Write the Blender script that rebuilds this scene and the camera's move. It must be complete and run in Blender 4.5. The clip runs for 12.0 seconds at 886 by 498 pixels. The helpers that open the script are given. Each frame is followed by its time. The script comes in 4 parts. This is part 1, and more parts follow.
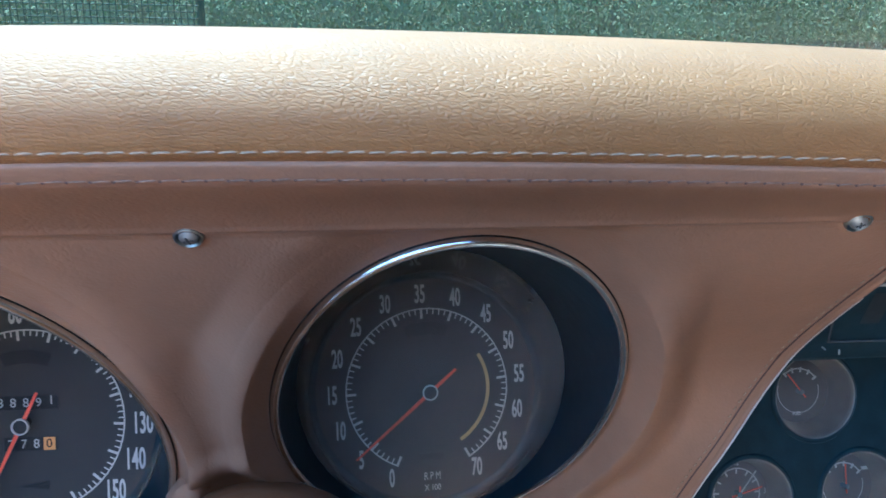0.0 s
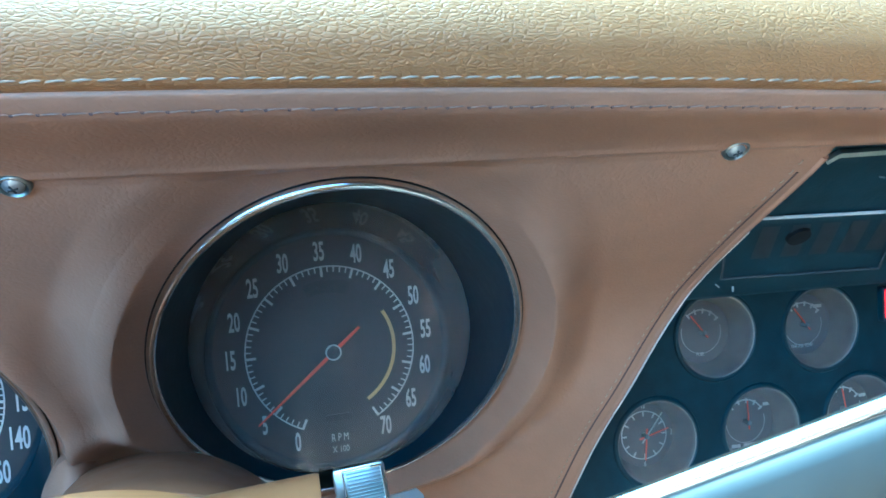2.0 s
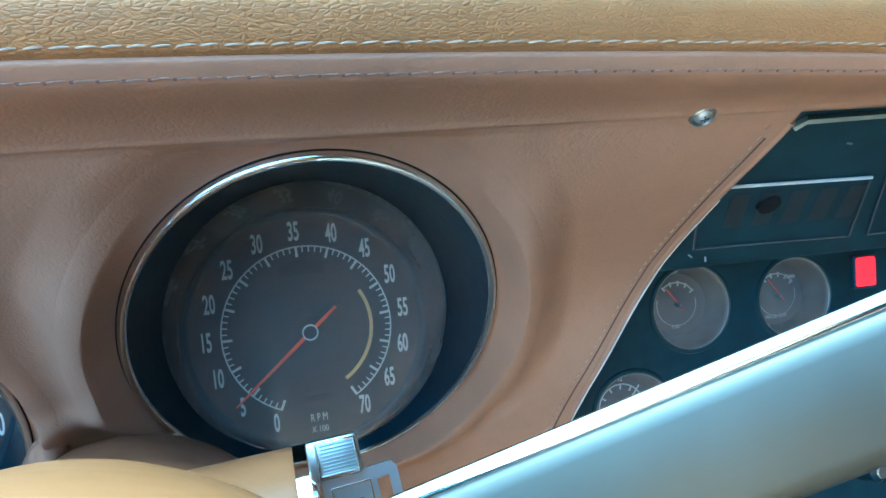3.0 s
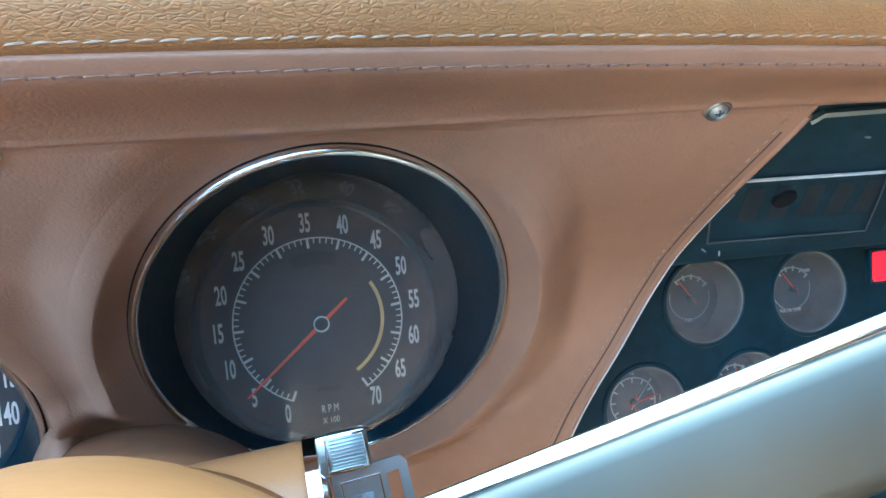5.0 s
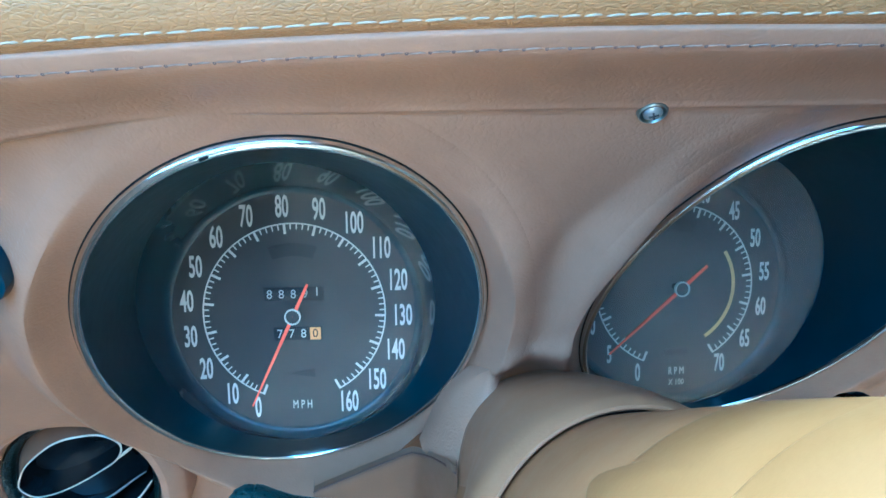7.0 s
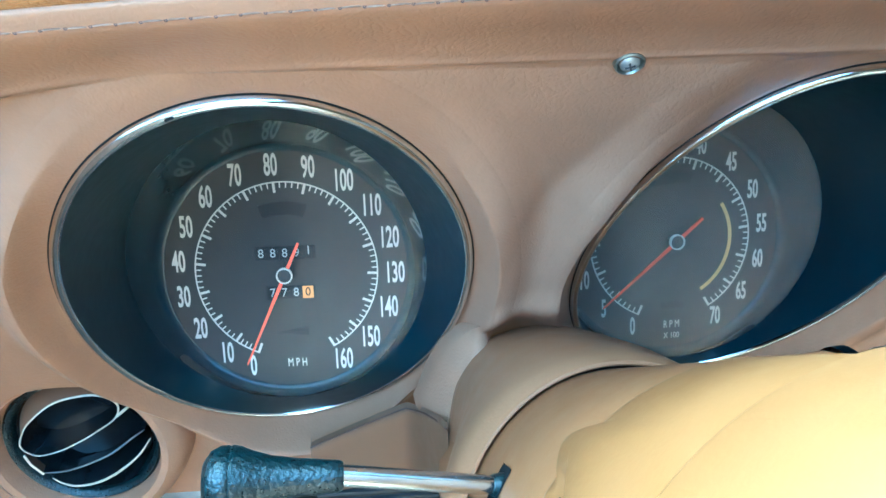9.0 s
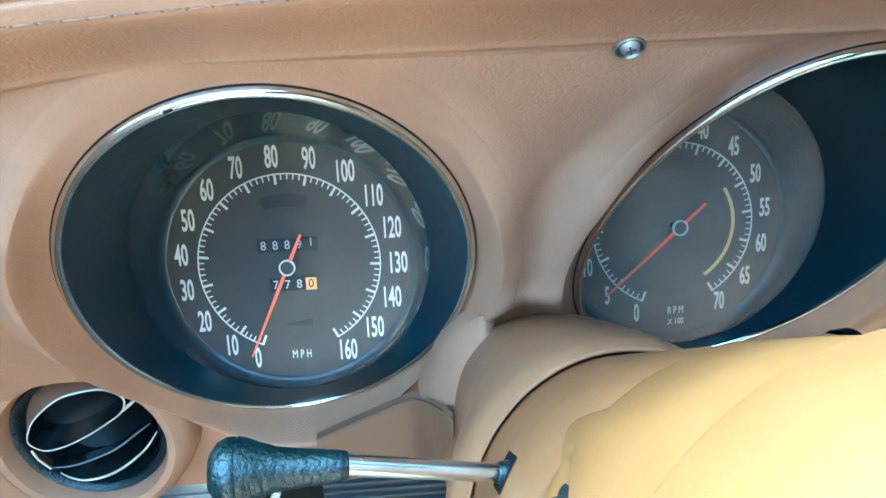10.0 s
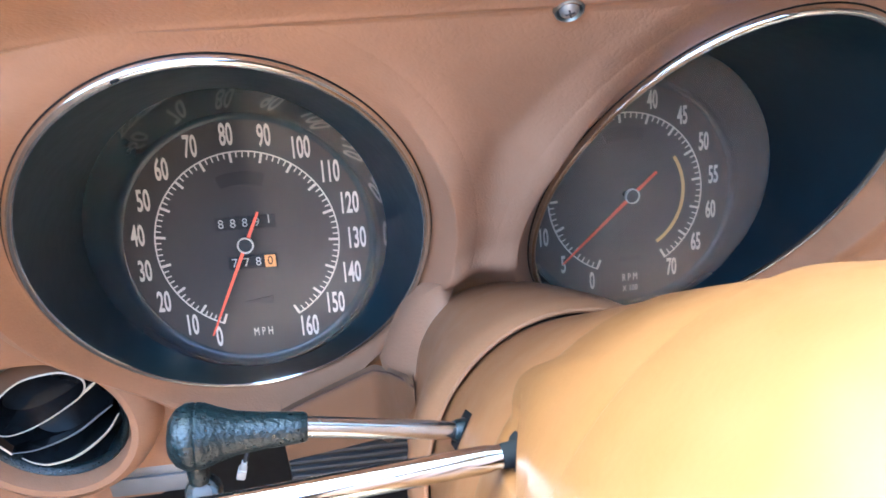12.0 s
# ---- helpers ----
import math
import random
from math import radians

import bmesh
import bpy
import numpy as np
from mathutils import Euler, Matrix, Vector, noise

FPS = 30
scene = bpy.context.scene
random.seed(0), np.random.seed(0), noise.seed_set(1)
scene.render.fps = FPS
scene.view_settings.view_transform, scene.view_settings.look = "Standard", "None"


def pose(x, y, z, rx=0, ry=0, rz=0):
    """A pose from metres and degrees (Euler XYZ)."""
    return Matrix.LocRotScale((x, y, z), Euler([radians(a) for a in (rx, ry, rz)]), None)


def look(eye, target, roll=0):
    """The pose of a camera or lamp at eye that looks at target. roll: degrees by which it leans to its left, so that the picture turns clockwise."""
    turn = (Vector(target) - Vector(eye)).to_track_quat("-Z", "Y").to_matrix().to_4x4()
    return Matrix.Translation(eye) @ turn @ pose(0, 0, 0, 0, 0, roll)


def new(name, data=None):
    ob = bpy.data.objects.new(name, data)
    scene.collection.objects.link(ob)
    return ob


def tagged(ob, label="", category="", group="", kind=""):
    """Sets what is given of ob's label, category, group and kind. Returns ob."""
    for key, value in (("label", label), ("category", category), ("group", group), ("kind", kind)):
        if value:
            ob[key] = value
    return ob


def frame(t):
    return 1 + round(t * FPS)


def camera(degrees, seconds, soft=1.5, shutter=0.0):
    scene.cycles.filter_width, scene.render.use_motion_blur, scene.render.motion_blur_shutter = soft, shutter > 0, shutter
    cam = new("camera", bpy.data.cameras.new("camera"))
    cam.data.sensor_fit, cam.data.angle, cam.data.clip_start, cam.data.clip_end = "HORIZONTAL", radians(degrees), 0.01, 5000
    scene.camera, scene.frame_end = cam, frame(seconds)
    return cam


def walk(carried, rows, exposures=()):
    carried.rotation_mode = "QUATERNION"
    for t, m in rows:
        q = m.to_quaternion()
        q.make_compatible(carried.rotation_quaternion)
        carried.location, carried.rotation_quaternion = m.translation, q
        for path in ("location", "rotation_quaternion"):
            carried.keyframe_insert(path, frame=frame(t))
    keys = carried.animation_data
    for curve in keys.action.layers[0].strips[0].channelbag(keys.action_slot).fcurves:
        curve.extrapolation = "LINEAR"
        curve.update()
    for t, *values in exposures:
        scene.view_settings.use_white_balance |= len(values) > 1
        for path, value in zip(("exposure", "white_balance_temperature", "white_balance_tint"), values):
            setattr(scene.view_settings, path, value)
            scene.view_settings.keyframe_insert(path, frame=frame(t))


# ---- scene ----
cam = camera(60.6, 12.0, shutter=0.5)
PATH = [
    (0, (0.007, 0.012, 0.952), (0.258, 1.908, 0.37), 1.0),
    (0.5, (0.017, 0.017, 0.947), (0.298, 1.903, 0.343), 0.9),
    (1, (0.023, 0.019, 0.946), (0.352, 1.889, 0.317), 0.7),
    (1.5, (0.025, 0.02, 0.945), (0.389, 1.879, 0.301), 0.5),
    (2, (0.0265, 0.018, 0.942), (0.438, 1.859, 0.28), 0.35),
    (2.5, (0.0285, 0.019, 0.94), (0.464, 1.848, 0.259), 0.0),
    (3, (0.03, 0.0165, 0.938), (0.482, 1.835, 0.24), -0.3),
    (5, (0.031, 0.018, 0.939), (0.448, 1.835, 0.214), -0.4),
    (5.5, (-0.007, 0.016, 0.956), (0.342, 1.853, 0.248), -0.3),
    (6, (-0.07, 0.02, 0.96), (0.2, 1.866, 0.24), 0.2),
    (6.5, (-0.094, 0.02, 0.942), (0.1, 1.865, 0.196), 0.7),
    (7, (-0.1, 0.022, 0.941), (0.045, 1.852, 0.148), 0.2),
    (7.5, (-0.097, 0.023, 0.945), (0.037, 1.841, 0.124), -0.1),
    (9.5, (-0.09, 0.025, 0.94), (0.014, 1.798, 0.02), -1.6),
    (10, (-0.09, 0.025, 0.94), (0.012, 1.795, 0.015), -2.1),
    (10.5, (-0.089, 0.023, 0.942), (0.022, 1.791, 0.013), -2.4),
    (11, (-0.091, 0.021, 0.941), (0.034, 1.784, 0.004), -2.6),
    (11.5, (-0.091, 0.02, 0.94), (0.064, 1.773, -0.01), -2.5),
    (12, (-0.087, 0.018, 0.937), (0.102, 1.76, -0.027), -2.3),
]
EXPOSURES = [(0, 4.22, 3850, -11), (1.5, 4.68, 3380, -23), (3, 5.0, 3530, -29), (5, 5.0, 3920, -20), (5.5, 4.78, 3620, -23), (6, 4.2, 3980, -12), (6.5, 4.7, 3750, -17), (7, 5.1, 3190, -30), (7.5, 5.13, 3180, -26), (9.5, 5.53, 3610, -35), (10, 5.53, 3620, -34), (10.5, 5.58, 4380, -17), (11, 5.55, 4440, -15), (12, 5.38, 4560, -8)]
walk(cam, [(t, look(eye, target, roll)) for t, eye, target, roll in PATH], EXPOSURES)

# ---- world and sun ----
SUN_ELEV, SUN_AZ = 66.0, -35.0      # degrees; azimuth from straight ahead, minus is to the left
world = bpy.data.worlds.new("sky")
world.use_nodes = True
scene.world = world
wn = world.node_tree.nodes
sky = wn.new("ShaderNodeTexSky")
sky.sky_type = "NISHITA"
sky.sun_disc = False
sky.sun_elevation = radians(SUN_ELEV)
sky.sun_rotation = radians(SUN_AZ)
sky.dust_density = 8.0
sky.air_density = 0.4
sky.ozone_density = 0.3
world.node_tree.links.new(sky.outputs[0], wn["Background"].inputs[0])
wn["Background"].inputs[1].default_value = 0.15
sun = new("sun", bpy.data.lights.new("sun", "SUN"))
sun.data.energy = 0.34
sun.data.angle = radians(14.0)
sun.data.color = (1.0, 0.95, 0.86)
_az, _el = radians(SUN_AZ), radians(SUN_ELEV)
sun.matrix_basis = look((0, 0, 0), (-math.sin(_az) * math.cos(_el), -math.cos(_az) * math.cos(_el), -math.sin(_el)))


# ---- materials ----
def nodes_of(name):
    m = bpy.data.materials.new(name)
    m.use_nodes = True
    t = m.node_tree
    return m, t, t.nodes["Principled BSDF"]


def add(t, kind, **values):
    n = t.nodes.new(kind)
    for k, v in values.items():
        if k in ("operation", "blend_type", "data_type", "noise_dimensions", "feature", "wave_type", "bands_direction", "distance"):
            if k == "operation":
                n.operation = v
            elif k == "blend_type":
                n.blend_type = v
            elif k == "data_type":
                n.data_type = v
            elif k == "feature":
                n.feature = v
            elif k == "bands_direction":
                n.bands_direction = v
        else:
            n.inputs[k].default_value = v
    return n


def mapped(t, scale):
    co = add(t, "ShaderNodeTexCoord")
    mp = add(t, "ShaderNodeMapping")
    mp.inputs["Scale"].default_value = scale
    t.links.new(co.outputs["Object"], mp.inputs["Vector"])
    return mp.outputs["Vector"]


def ramp(t, source, stops):
    r = add(t, "ShaderNodeValToRGB")
    while len(r.color_ramp.elements) < len(stops):
        r.color_ramp.elements.new(0.5)
    for e, (p, c) in zip(r.color_ramp.elements, stops):
        e.position, e.color = p, (*c, 1)
    t.links.new(source, r.inputs["Fac"])
    return r.outputs["Color"]


def surface(name, colour, rough=0.5, metal=0.0, vary=0.12, scale=60.0, bump=0.0, bump_scale=400.0, coat=0.0, spec=0.5, rough_vary=0.1):
    """A painted, plastic or metal surface with blotches, fine grain and uneven gloss."""
    m, t, b = nodes_of(name)
    v = mapped(t, (1, 1, 1))
    n1 = add(t, "ShaderNodeTexNoise", Scale=scale, Detail=5.0, Roughness=0.6)
    t.links.new(v, n1.inputs["Vector"])
    lo = tuple(c * (1 - vary) for c in colour)
    hi = tuple(min(1, c * (1 + vary)) for c in colour)
    t.links.new(ramp(t, n1.outputs["Fac"], [(0.3, lo), (0.7, hi)]), b.inputs["Base Color"])
    n2 = add(t, "ShaderNodeTexNoise", Scale=scale * 4, Detail=3.0)
    t.links.new(v, n2.inputs["Vector"])
    mr = add(t, "ShaderNodeMapRange")
    mr.inputs["To Min"].default_value = max(0.02, rough - rough_vary)
    mr.inputs["To Max"].default_value = min(1, rough + rough_vary)
    t.links.new(n2.outputs["Fac"], mr.inputs["Value"])
    t.links.new(mr.outputs["Result"], b.inputs["Roughness"])
    b.inputs["Metallic"].default_value = metal
    b.inputs["Specular IOR Level"].default_value = spec
    b.inputs["Coat Weight"].default_value = coat
    if bump:
        n3 = add(t, "ShaderNodeTexNoise", Scale=bump_scale, Detail=4.0)
        t.links.new(v, n3.inputs["Vector"])
        bp = add(t, "ShaderNodeBump", Strength=bump, Distance=0.001)
        t.links.new(n3.outputs["Fac"], bp.inputs["Height"])
        t.links.new(bp.outputs["Normal"], b.inputs["Normal"])
    return m


def leather(name, colour, grain=0.25, wrinkle=0.3, stretch=(1, 1, 1), rough=0.45, cell=900.0, spec=0.5, fold=170.0, crease_shade=0.0, warp_by=0.03):
    """Vinyl or leather: pebbled grain, stretched wrinkles, slow blotches of colour."""
    m, t, b = nodes_of(name)
    v = mapped(t, (1, 1, 1))
    blotch = add(t, "ShaderNodeTexNoise", Scale=14.0, Detail=6.0, Roughness=0.65)
    t.links.new(v, blotch.inputs["Vector"])
    lo, hi = tuple(c * 0.86 for c in colour), tuple(c * 1.12 for c in colour)
    t.links.new(ramp(t, blotch.outputs["Fac"], [(0.3, lo), (0.7, hi)]), b.inputs["Base Color"])
    vor = add(t, "ShaderNodeTexVoronoi", Scale=cell)
    t.links.new(v, vor.inputs["Vector"])
    vs = mapped(t, stretch)
    warp = add(t, "ShaderNodeTexNoise", Scale=40.0, Detail=3.0)
    t.links.new(vs, warp.inputs["Vector"])
    mix = add(t, "ShaderNodeVectorMath", operation="MULTIPLY_ADD")
    t.links.new(warp.outputs["Color"], mix.inputs[0])
    mix.inputs[1].default_value = (warp_by, warp_by, warp_by)
    t.links.new(vs, mix.inputs[2])
    wr = add(t, "ShaderNodeTexVoronoi", Scale=fold, feature="DISTANCE_TO_EDGE")
    t.links.new(mix.outputs[0], wr.inputs["Vector"])
    big = add(t, "ShaderNodeTexNoise", Scale=fold * 0.6, Detail=6.0, Roughness=0.7)
    t.links.new(mix.outputs[0], big.inputs["Vector"])
    r2 = add(t, "ShaderNodeMapRange")
    r2.inputs["From Max"].default_value = 0.20
    r2.inputs["To Max"].default_value = 0.85
    t.links.new(wr.outputs["Distance"], r2.inputs["Value"])
    patch = add(t, "ShaderNodeTexNoise", Scale=22.0, Detail=2.0)
    t.links.new(v, patch.inputs["Vector"])
    pr = add(t, "ShaderNodeMapRange")
    pr.inputs["From Min"].default_value, pr.inputs["From Max"].default_value = 0.35, 0.65
    pr.inputs["To Min"].default_value = 0.4
    t.links.new(patch.outputs["Fac"], pr.inputs["Value"])
    hsum = add(t, "ShaderNodeMath", operation="ADD")
    t.links.new(r2.outputs["Result"], hsum.inputs[0])
    t.links.new(big.outputs["Fac"], hsum.inputs[1])
    hmul = add(t, "ShaderNodeMath", operation="MULTIPLY")
    t.links.new(hsum.outputs[0], hmul.inputs[0])
    t.links.new(pr.outputs["Result"], hmul.inputs[1])
    if crease_shade:
        base = b.inputs["Base Color"].links[0].from_socket
        crease = add(t, "ShaderNodeMapRange")
        crease.inputs["From Max"].default_value = 0.10
        crease.inputs["To Min"].default_value = 1 - crease_shade
        t.links.new(wr.outputs["Distance"], crease.inputs["Value"])
        dark = add(t, "ShaderNodeVectorMath", operation="SCALE")
        t.links.new(base, dark.inputs[0])
        t.links.new(crease.outputs["Result"], dark.inputs["Scale"])
        t.links.new(dark.outputs[0], b.inputs["Base Color"])
    b1 = add(t, "ShaderNodeBump", Strength=grain, Distance=0.0004)
    t.links.new(vor.outputs["Distance"], b1.inputs["Height"])
    b2 = add(t, "ShaderNodeBump", Strength=wrinkle, Distance=0.0012)
    t.links.new(hmul.outputs[0], b2.inputs["Height"])
    t.links.new(b1.outputs["Normal"], b2.inputs["Normal"])
    t.links.new(b2.outputs["Normal"], b.inputs["Normal"])
    rr = add(t, "ShaderNodeMapRange")
    rr.inputs["To Min"].default_value, rr.inputs["To Max"].default_value = rough - 0.07, rough + 0.1
    t.links.new(blotch.outputs["Fac"], rr.inputs["Value"])
    t.links.new(rr.outputs["Result"], b.inputs["Roughness"])
    b.inputs["Specular IOR Level"].default_value = spec
    return m


def clear_glass(name, rough=0.0, tint=(1, 1, 1), ior=1.22, veil=0.0, veil_colour=(0.62, 0.58, 0.52)):
    """Thin clear cover: lets light straight through and mirrors by Fresnel; an uneven pale veil of stray light is
    painted over it.
    """
    m = bpy.data.materials.new(name)
    m.use_nodes = True
    t = m.node_tree
    t.nodes.clear()
    out = t.nodes.new("ShaderNodeOutputMaterial")
    tr = add(t, "ShaderNodeBsdfTransparent", Color=(*tint, 1))
    gl = add(t, "ShaderNodeBsdfGlossy", Roughness=rough)
    fr = add(t, "ShaderNodeFresnel", IOR=ior)
    mx = t.nodes.new("ShaderNodeMixShader")
    t.links.new(fr.outputs[0], mx.inputs[0])
    t.links.new(tr.outputs[0], mx.inputs[1])
    t.links.new(gl.outputs[0], mx.inputs[2])
    top = mx.outputs[0]
    if veil:
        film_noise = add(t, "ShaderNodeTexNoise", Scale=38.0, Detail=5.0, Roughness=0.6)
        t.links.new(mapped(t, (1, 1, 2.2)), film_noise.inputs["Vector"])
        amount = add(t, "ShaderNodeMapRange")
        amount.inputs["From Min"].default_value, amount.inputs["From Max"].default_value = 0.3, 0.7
        amount.inputs["To Min"].default_value, amount.inputs["To Max"].default_value = veil * 0.75, veil * 1.25
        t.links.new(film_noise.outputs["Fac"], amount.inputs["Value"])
        df = add(t, "ShaderNodeBsdfDiffuse", Color=(*veil_colour, 1))
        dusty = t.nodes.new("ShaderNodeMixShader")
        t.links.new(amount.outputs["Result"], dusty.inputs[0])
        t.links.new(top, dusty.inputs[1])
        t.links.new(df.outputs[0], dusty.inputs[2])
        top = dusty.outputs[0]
    t.links.new(top, out.inputs[0])
    return m


def lit(name, colour, strength):
    m, t, b = nodes_of(name)
    b.inputs["Base Color"].default_value = (*colour, 1)
    b.inputs["Emission Color"].default_value = (*colour, 1)
    b.inputs["Emission Strength"].default_value = strength
    b.inputs["Specular IOR Level"].default_value = 0.1
    return m


LEATHER = leather("brown_leather", (0.315, 0.173, 0.096), grain=0.14, wrinkle=0.08, fold=420.0, rough=0.47, spec=0.15)
PAD = leather("tan_pad_leather", (0.305, 0.149, 0.048), grain=0.14, wrinkle=0.36, stretch=(0.5, 1.2, 1.2), rough=0.42, fold=1000.0, crease_shade=0.06, warp_by=0.006, spec=0.26)
TRIM = surface("brown_plastic_trim", (0.265, 0.128, 0.056), spec=0.32, rough=0.38, vary=0.07, scale=30, bump=0.08, bump_scale=900)
JACKET = surface("shade_lifted_jacket_brown", (0.235, 0.103, 0.036), spec=0.35, rough=0.42, vary=0.06, scale=25, bump=0.05, bump_scale=700)
COLUMN = surface("sun_dimmed_collar_tan", (0.142, 0.060, 0.0165), spec=0.45, rough=0.42, vary=0.06, scale=25, bump=0.05, bump_scale=700)
LOCK_TAN = surface("sunlit_lock_tan", (0.38, 0.178, 0.060), rough=0.40, vary=0.06, scale=25, bump=0.05, bump_scale=700)
THREAD = surface("beige_thread", (0.36, 0.26, 0.165), rough=0.9, vary=0.2, scale=500, spec=0.08)
DULL_THREAD = surface("worn_brown_thread", (0.225, 0.142, 0.095), rough=0.9, vary=0.3, scale=400, spec=0.06)
HOLE = surface("needle_hole_brown", (0.08, 0.045, 0.034), rough=0.8)
KEY_STEEL = surface("worn_key_steel", (0.50, 0.50, 0.46), rough=0.30, metal=1.0, vary=0.05, scale=40, rough_vary=0.05)
BEZEL = surface("bezel_chrome", (0.78, 0.785, 0.785), rough=0.12, metal=1.0, vary=0.08, scale=260, rough_vary=0.07)
LEVER_CHROME = surface("satin_lever_chrome", (0.74, 0.735, 0.72), rough=0.24, metal=1.0, vary=0.08, scale=160, rough_vary=0.08)
CHROME = surface("chrome", (0.80, 0.80, 0.80), rough=0.09, metal=1.0, vary=0.06, scale=200, rough_vary=0.06)
SPOKE = surface("polished_spoke_aluminium", (0.084, 0.077, 0.058), rough=0.46, metal=1.0, vary=0.08, scale=60, rough_vary=0.08)
STEEL = surface("brushed_aluminium", (0.32, 0.34, 0.315), rough=0.38, metal=1.0, vary=0.06, scale=90, rough_vary=0.08)
SHROUD = surface("sky_tinted_satin_black", (0.010, 0.020, 0.027), rough=0.34, vary=0.15, scale=40, rough_vary=0.05, spec=0.09)
GLOSS = surface("sky_tinted_gloss_black", (0.012, 0.026, 0.036), rough=0.05, vary=0.2, scale=60, rough_vary=0.02, spec=0.2)
WINDOW = surface("dial_window_grey", (0.016, 0.016, 0.016), rough=0.6, spec=0.2)
DIAL = surface("dial_charcoal", (0.037, 0.036, 0.033), rough=0.62, vary=0.1, scale=70, spec=0.2)
SMALL_DIAL = surface("veiled_small_dial_grey", (0.080, 0.075, 0.066), rough=0.6, vary=0.12, scale=90)
DIAL_DARK = surface("dial_black_window", (0.008, 0.008, 0.008), rough=0.8, spec=0.15)
MARK = surface("dial_white_print", (0.58, 0.545, 0.48), rough=0.6, vary=0.06)
ZINC = surface("zinc_screw_metal", (0.40, 0.40, 0.385), rough=0.40, metal=0.75, vary=0.12, scale=300)
RED = surface("orange_red_needle", (0.80, 0.09, 0.03), rough=0.45, vary=0.05)
DRUM_PRINT = surface("faded_drum_print", (0.40, 0.39, 0.36), rough=0.6, vary=0.1)
YELLOW = surface("dial_yellow_print", (0.62, 0.42, 0.14), rough=0.6, vary=0.05)
ORANGE = surface("trip_orange_drum", (0.62, 0.28, 0.06), rough=0.5)
PANEL = surface("sky_tinted_console_black", (0.013, 0.029, 0.037), rough=0.5, vary=0.3, scale=80, bump=0.15, bump_scale=1200, spec=0.25)
BUTTON = surface("dim_grey_button", (0.014, 0.015, 0.016), rough=0.45)
CUP = surface("gauge_grey_cup", (0.200, 0.183, 0.152), spec=0.2, rough=0.5, vary=0.15, scale=120)
RIB = surface("dark_grey_rib", (0.055, 0.055, 0.055), rough=0.6, vary=0.2)
RUBBER = surface("black_rubber", (0.006, 0.012, 0.013), rough=0.3, vary=0.3, scale=220, bump=0.6, bump_scale=700)
DARK = surface("underdash_dark", (0.02, 0.018, 0.016), rough=0.7, vary=0.3)
CARPET = surface("tan_carpet", (0.13, 0.098, 0.070), rough=0.95, vary=0.3, scale=300, bump=0.8, bump_scale=900)
DOOR_SKIN = leather("brown_door_leather", (0.19, 0.125, 0.085), rough=0.5, grain=0.03, wrinkle=0.08)
SADDLE = leather("saddle_seat_leather", (0.29, 0.19, 0.122), rough=0.55, spec=0.2, grain=0.01, wrinkle=0.01)
HEADLINER = leather("brown_headliner", (0.15, 0.10, 0.07), rough=0.6, grain=0.03, wrinkle=0.06)
UNDER_TRIM = surface("shade_darkened_trim", (0.15, 0.078, 0.038), rough=0.42, vary=0.08, scale=30, bump=0.06, bump_scale=900)
PAINT = surface("bronze_car_paint", (0.30, 0.075, 0.04), rough=0.2, metal=0.35, vary=0.1, scale=300, coat=1.0)
PALE = surface("pale_plastic", (0.52, 0.49, 0.43), rough=0.5)
VENT_RIM = surface("yellowed_vent_rim", (0.56, 0.49, 0.37), rough=0.35, vary=0.12, scale=150)
VENT_BLACK = surface("black_vent_plastic", (0.012, 0.0135, 0.015), rough=0.22, vary=0.25, scale=90, spec=0.3)
GREY = surface("grey_metal", (0.22, 0.22, 0.22), rough=0.5, metal=0.4)
GRASS = surface("grass_ground", (0.05, 0.10, 0.03), rough=0.9, vary=0.4, scale=3)
LEAF = surface("hedge_leaf", (0.29, 0.31, 0.185), rough=0.9, vary=0.25, scale=1.5, spec=0.15)
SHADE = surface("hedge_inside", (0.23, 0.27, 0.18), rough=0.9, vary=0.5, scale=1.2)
NET = surface("net_green", (0.03, 0.06, 0.04), rough=0.6)
GLASS = clear_glass("clear_lens", rough=0.12, ior=1.75, veil=0.12)
LENS = clear_glass("faint_veil_lens", rough=0.07, ior=1.27, veil=0.020)
VEILED_LENS = clear_glass("milky_veil_lens", rough=0.07, ior=1.38, veil=0.14, veil_colour=(0.68, 0.53, 0.38))
TINTED = clear_glass("tinted_windshield_glass", tint=(0.205, 0.22, 0.205), ior=1.06, veil=0.03)
RED_LAMP = lit("red_indicator_lens", (0.85, 0.0, 0.008), 0.09)


# ---- mesh helpers ----
def thing(name, m=None, label="", category="", group="", kind=""):
    ob = new(name)
    ob.empty_display_size = 0.02
    if m is not None:
        ob.matrix_basis = m
    return tagged(ob, label, category, group, kind)


def basis(ob):
    m = ob.matrix_basis.copy()
    while ob.parent:
        ob = ob.parent
        m = ob.matrix_basis @ m
    return m


def part(name, bm, mat, parent, label="", smooth=True, world_space=False):
    if world_space:
        bm.transform(basis(parent).inverted())
    me = bpy.data.meshes.new(name)
    bmesh.ops.recalc_face_normals(bm, faces=bm.faces)
    bm.to_mesh(me)
    bm.free()
    me.materials.append(mat)
    if smooth:
        for p in me.polygons:
            p.use_smooth = True
        me.set_sharp_from_angle(angle=radians(38))
    ob = new(name, me)
    ob.parent = parent
    if label:
        ob["label"] = label
    return ob


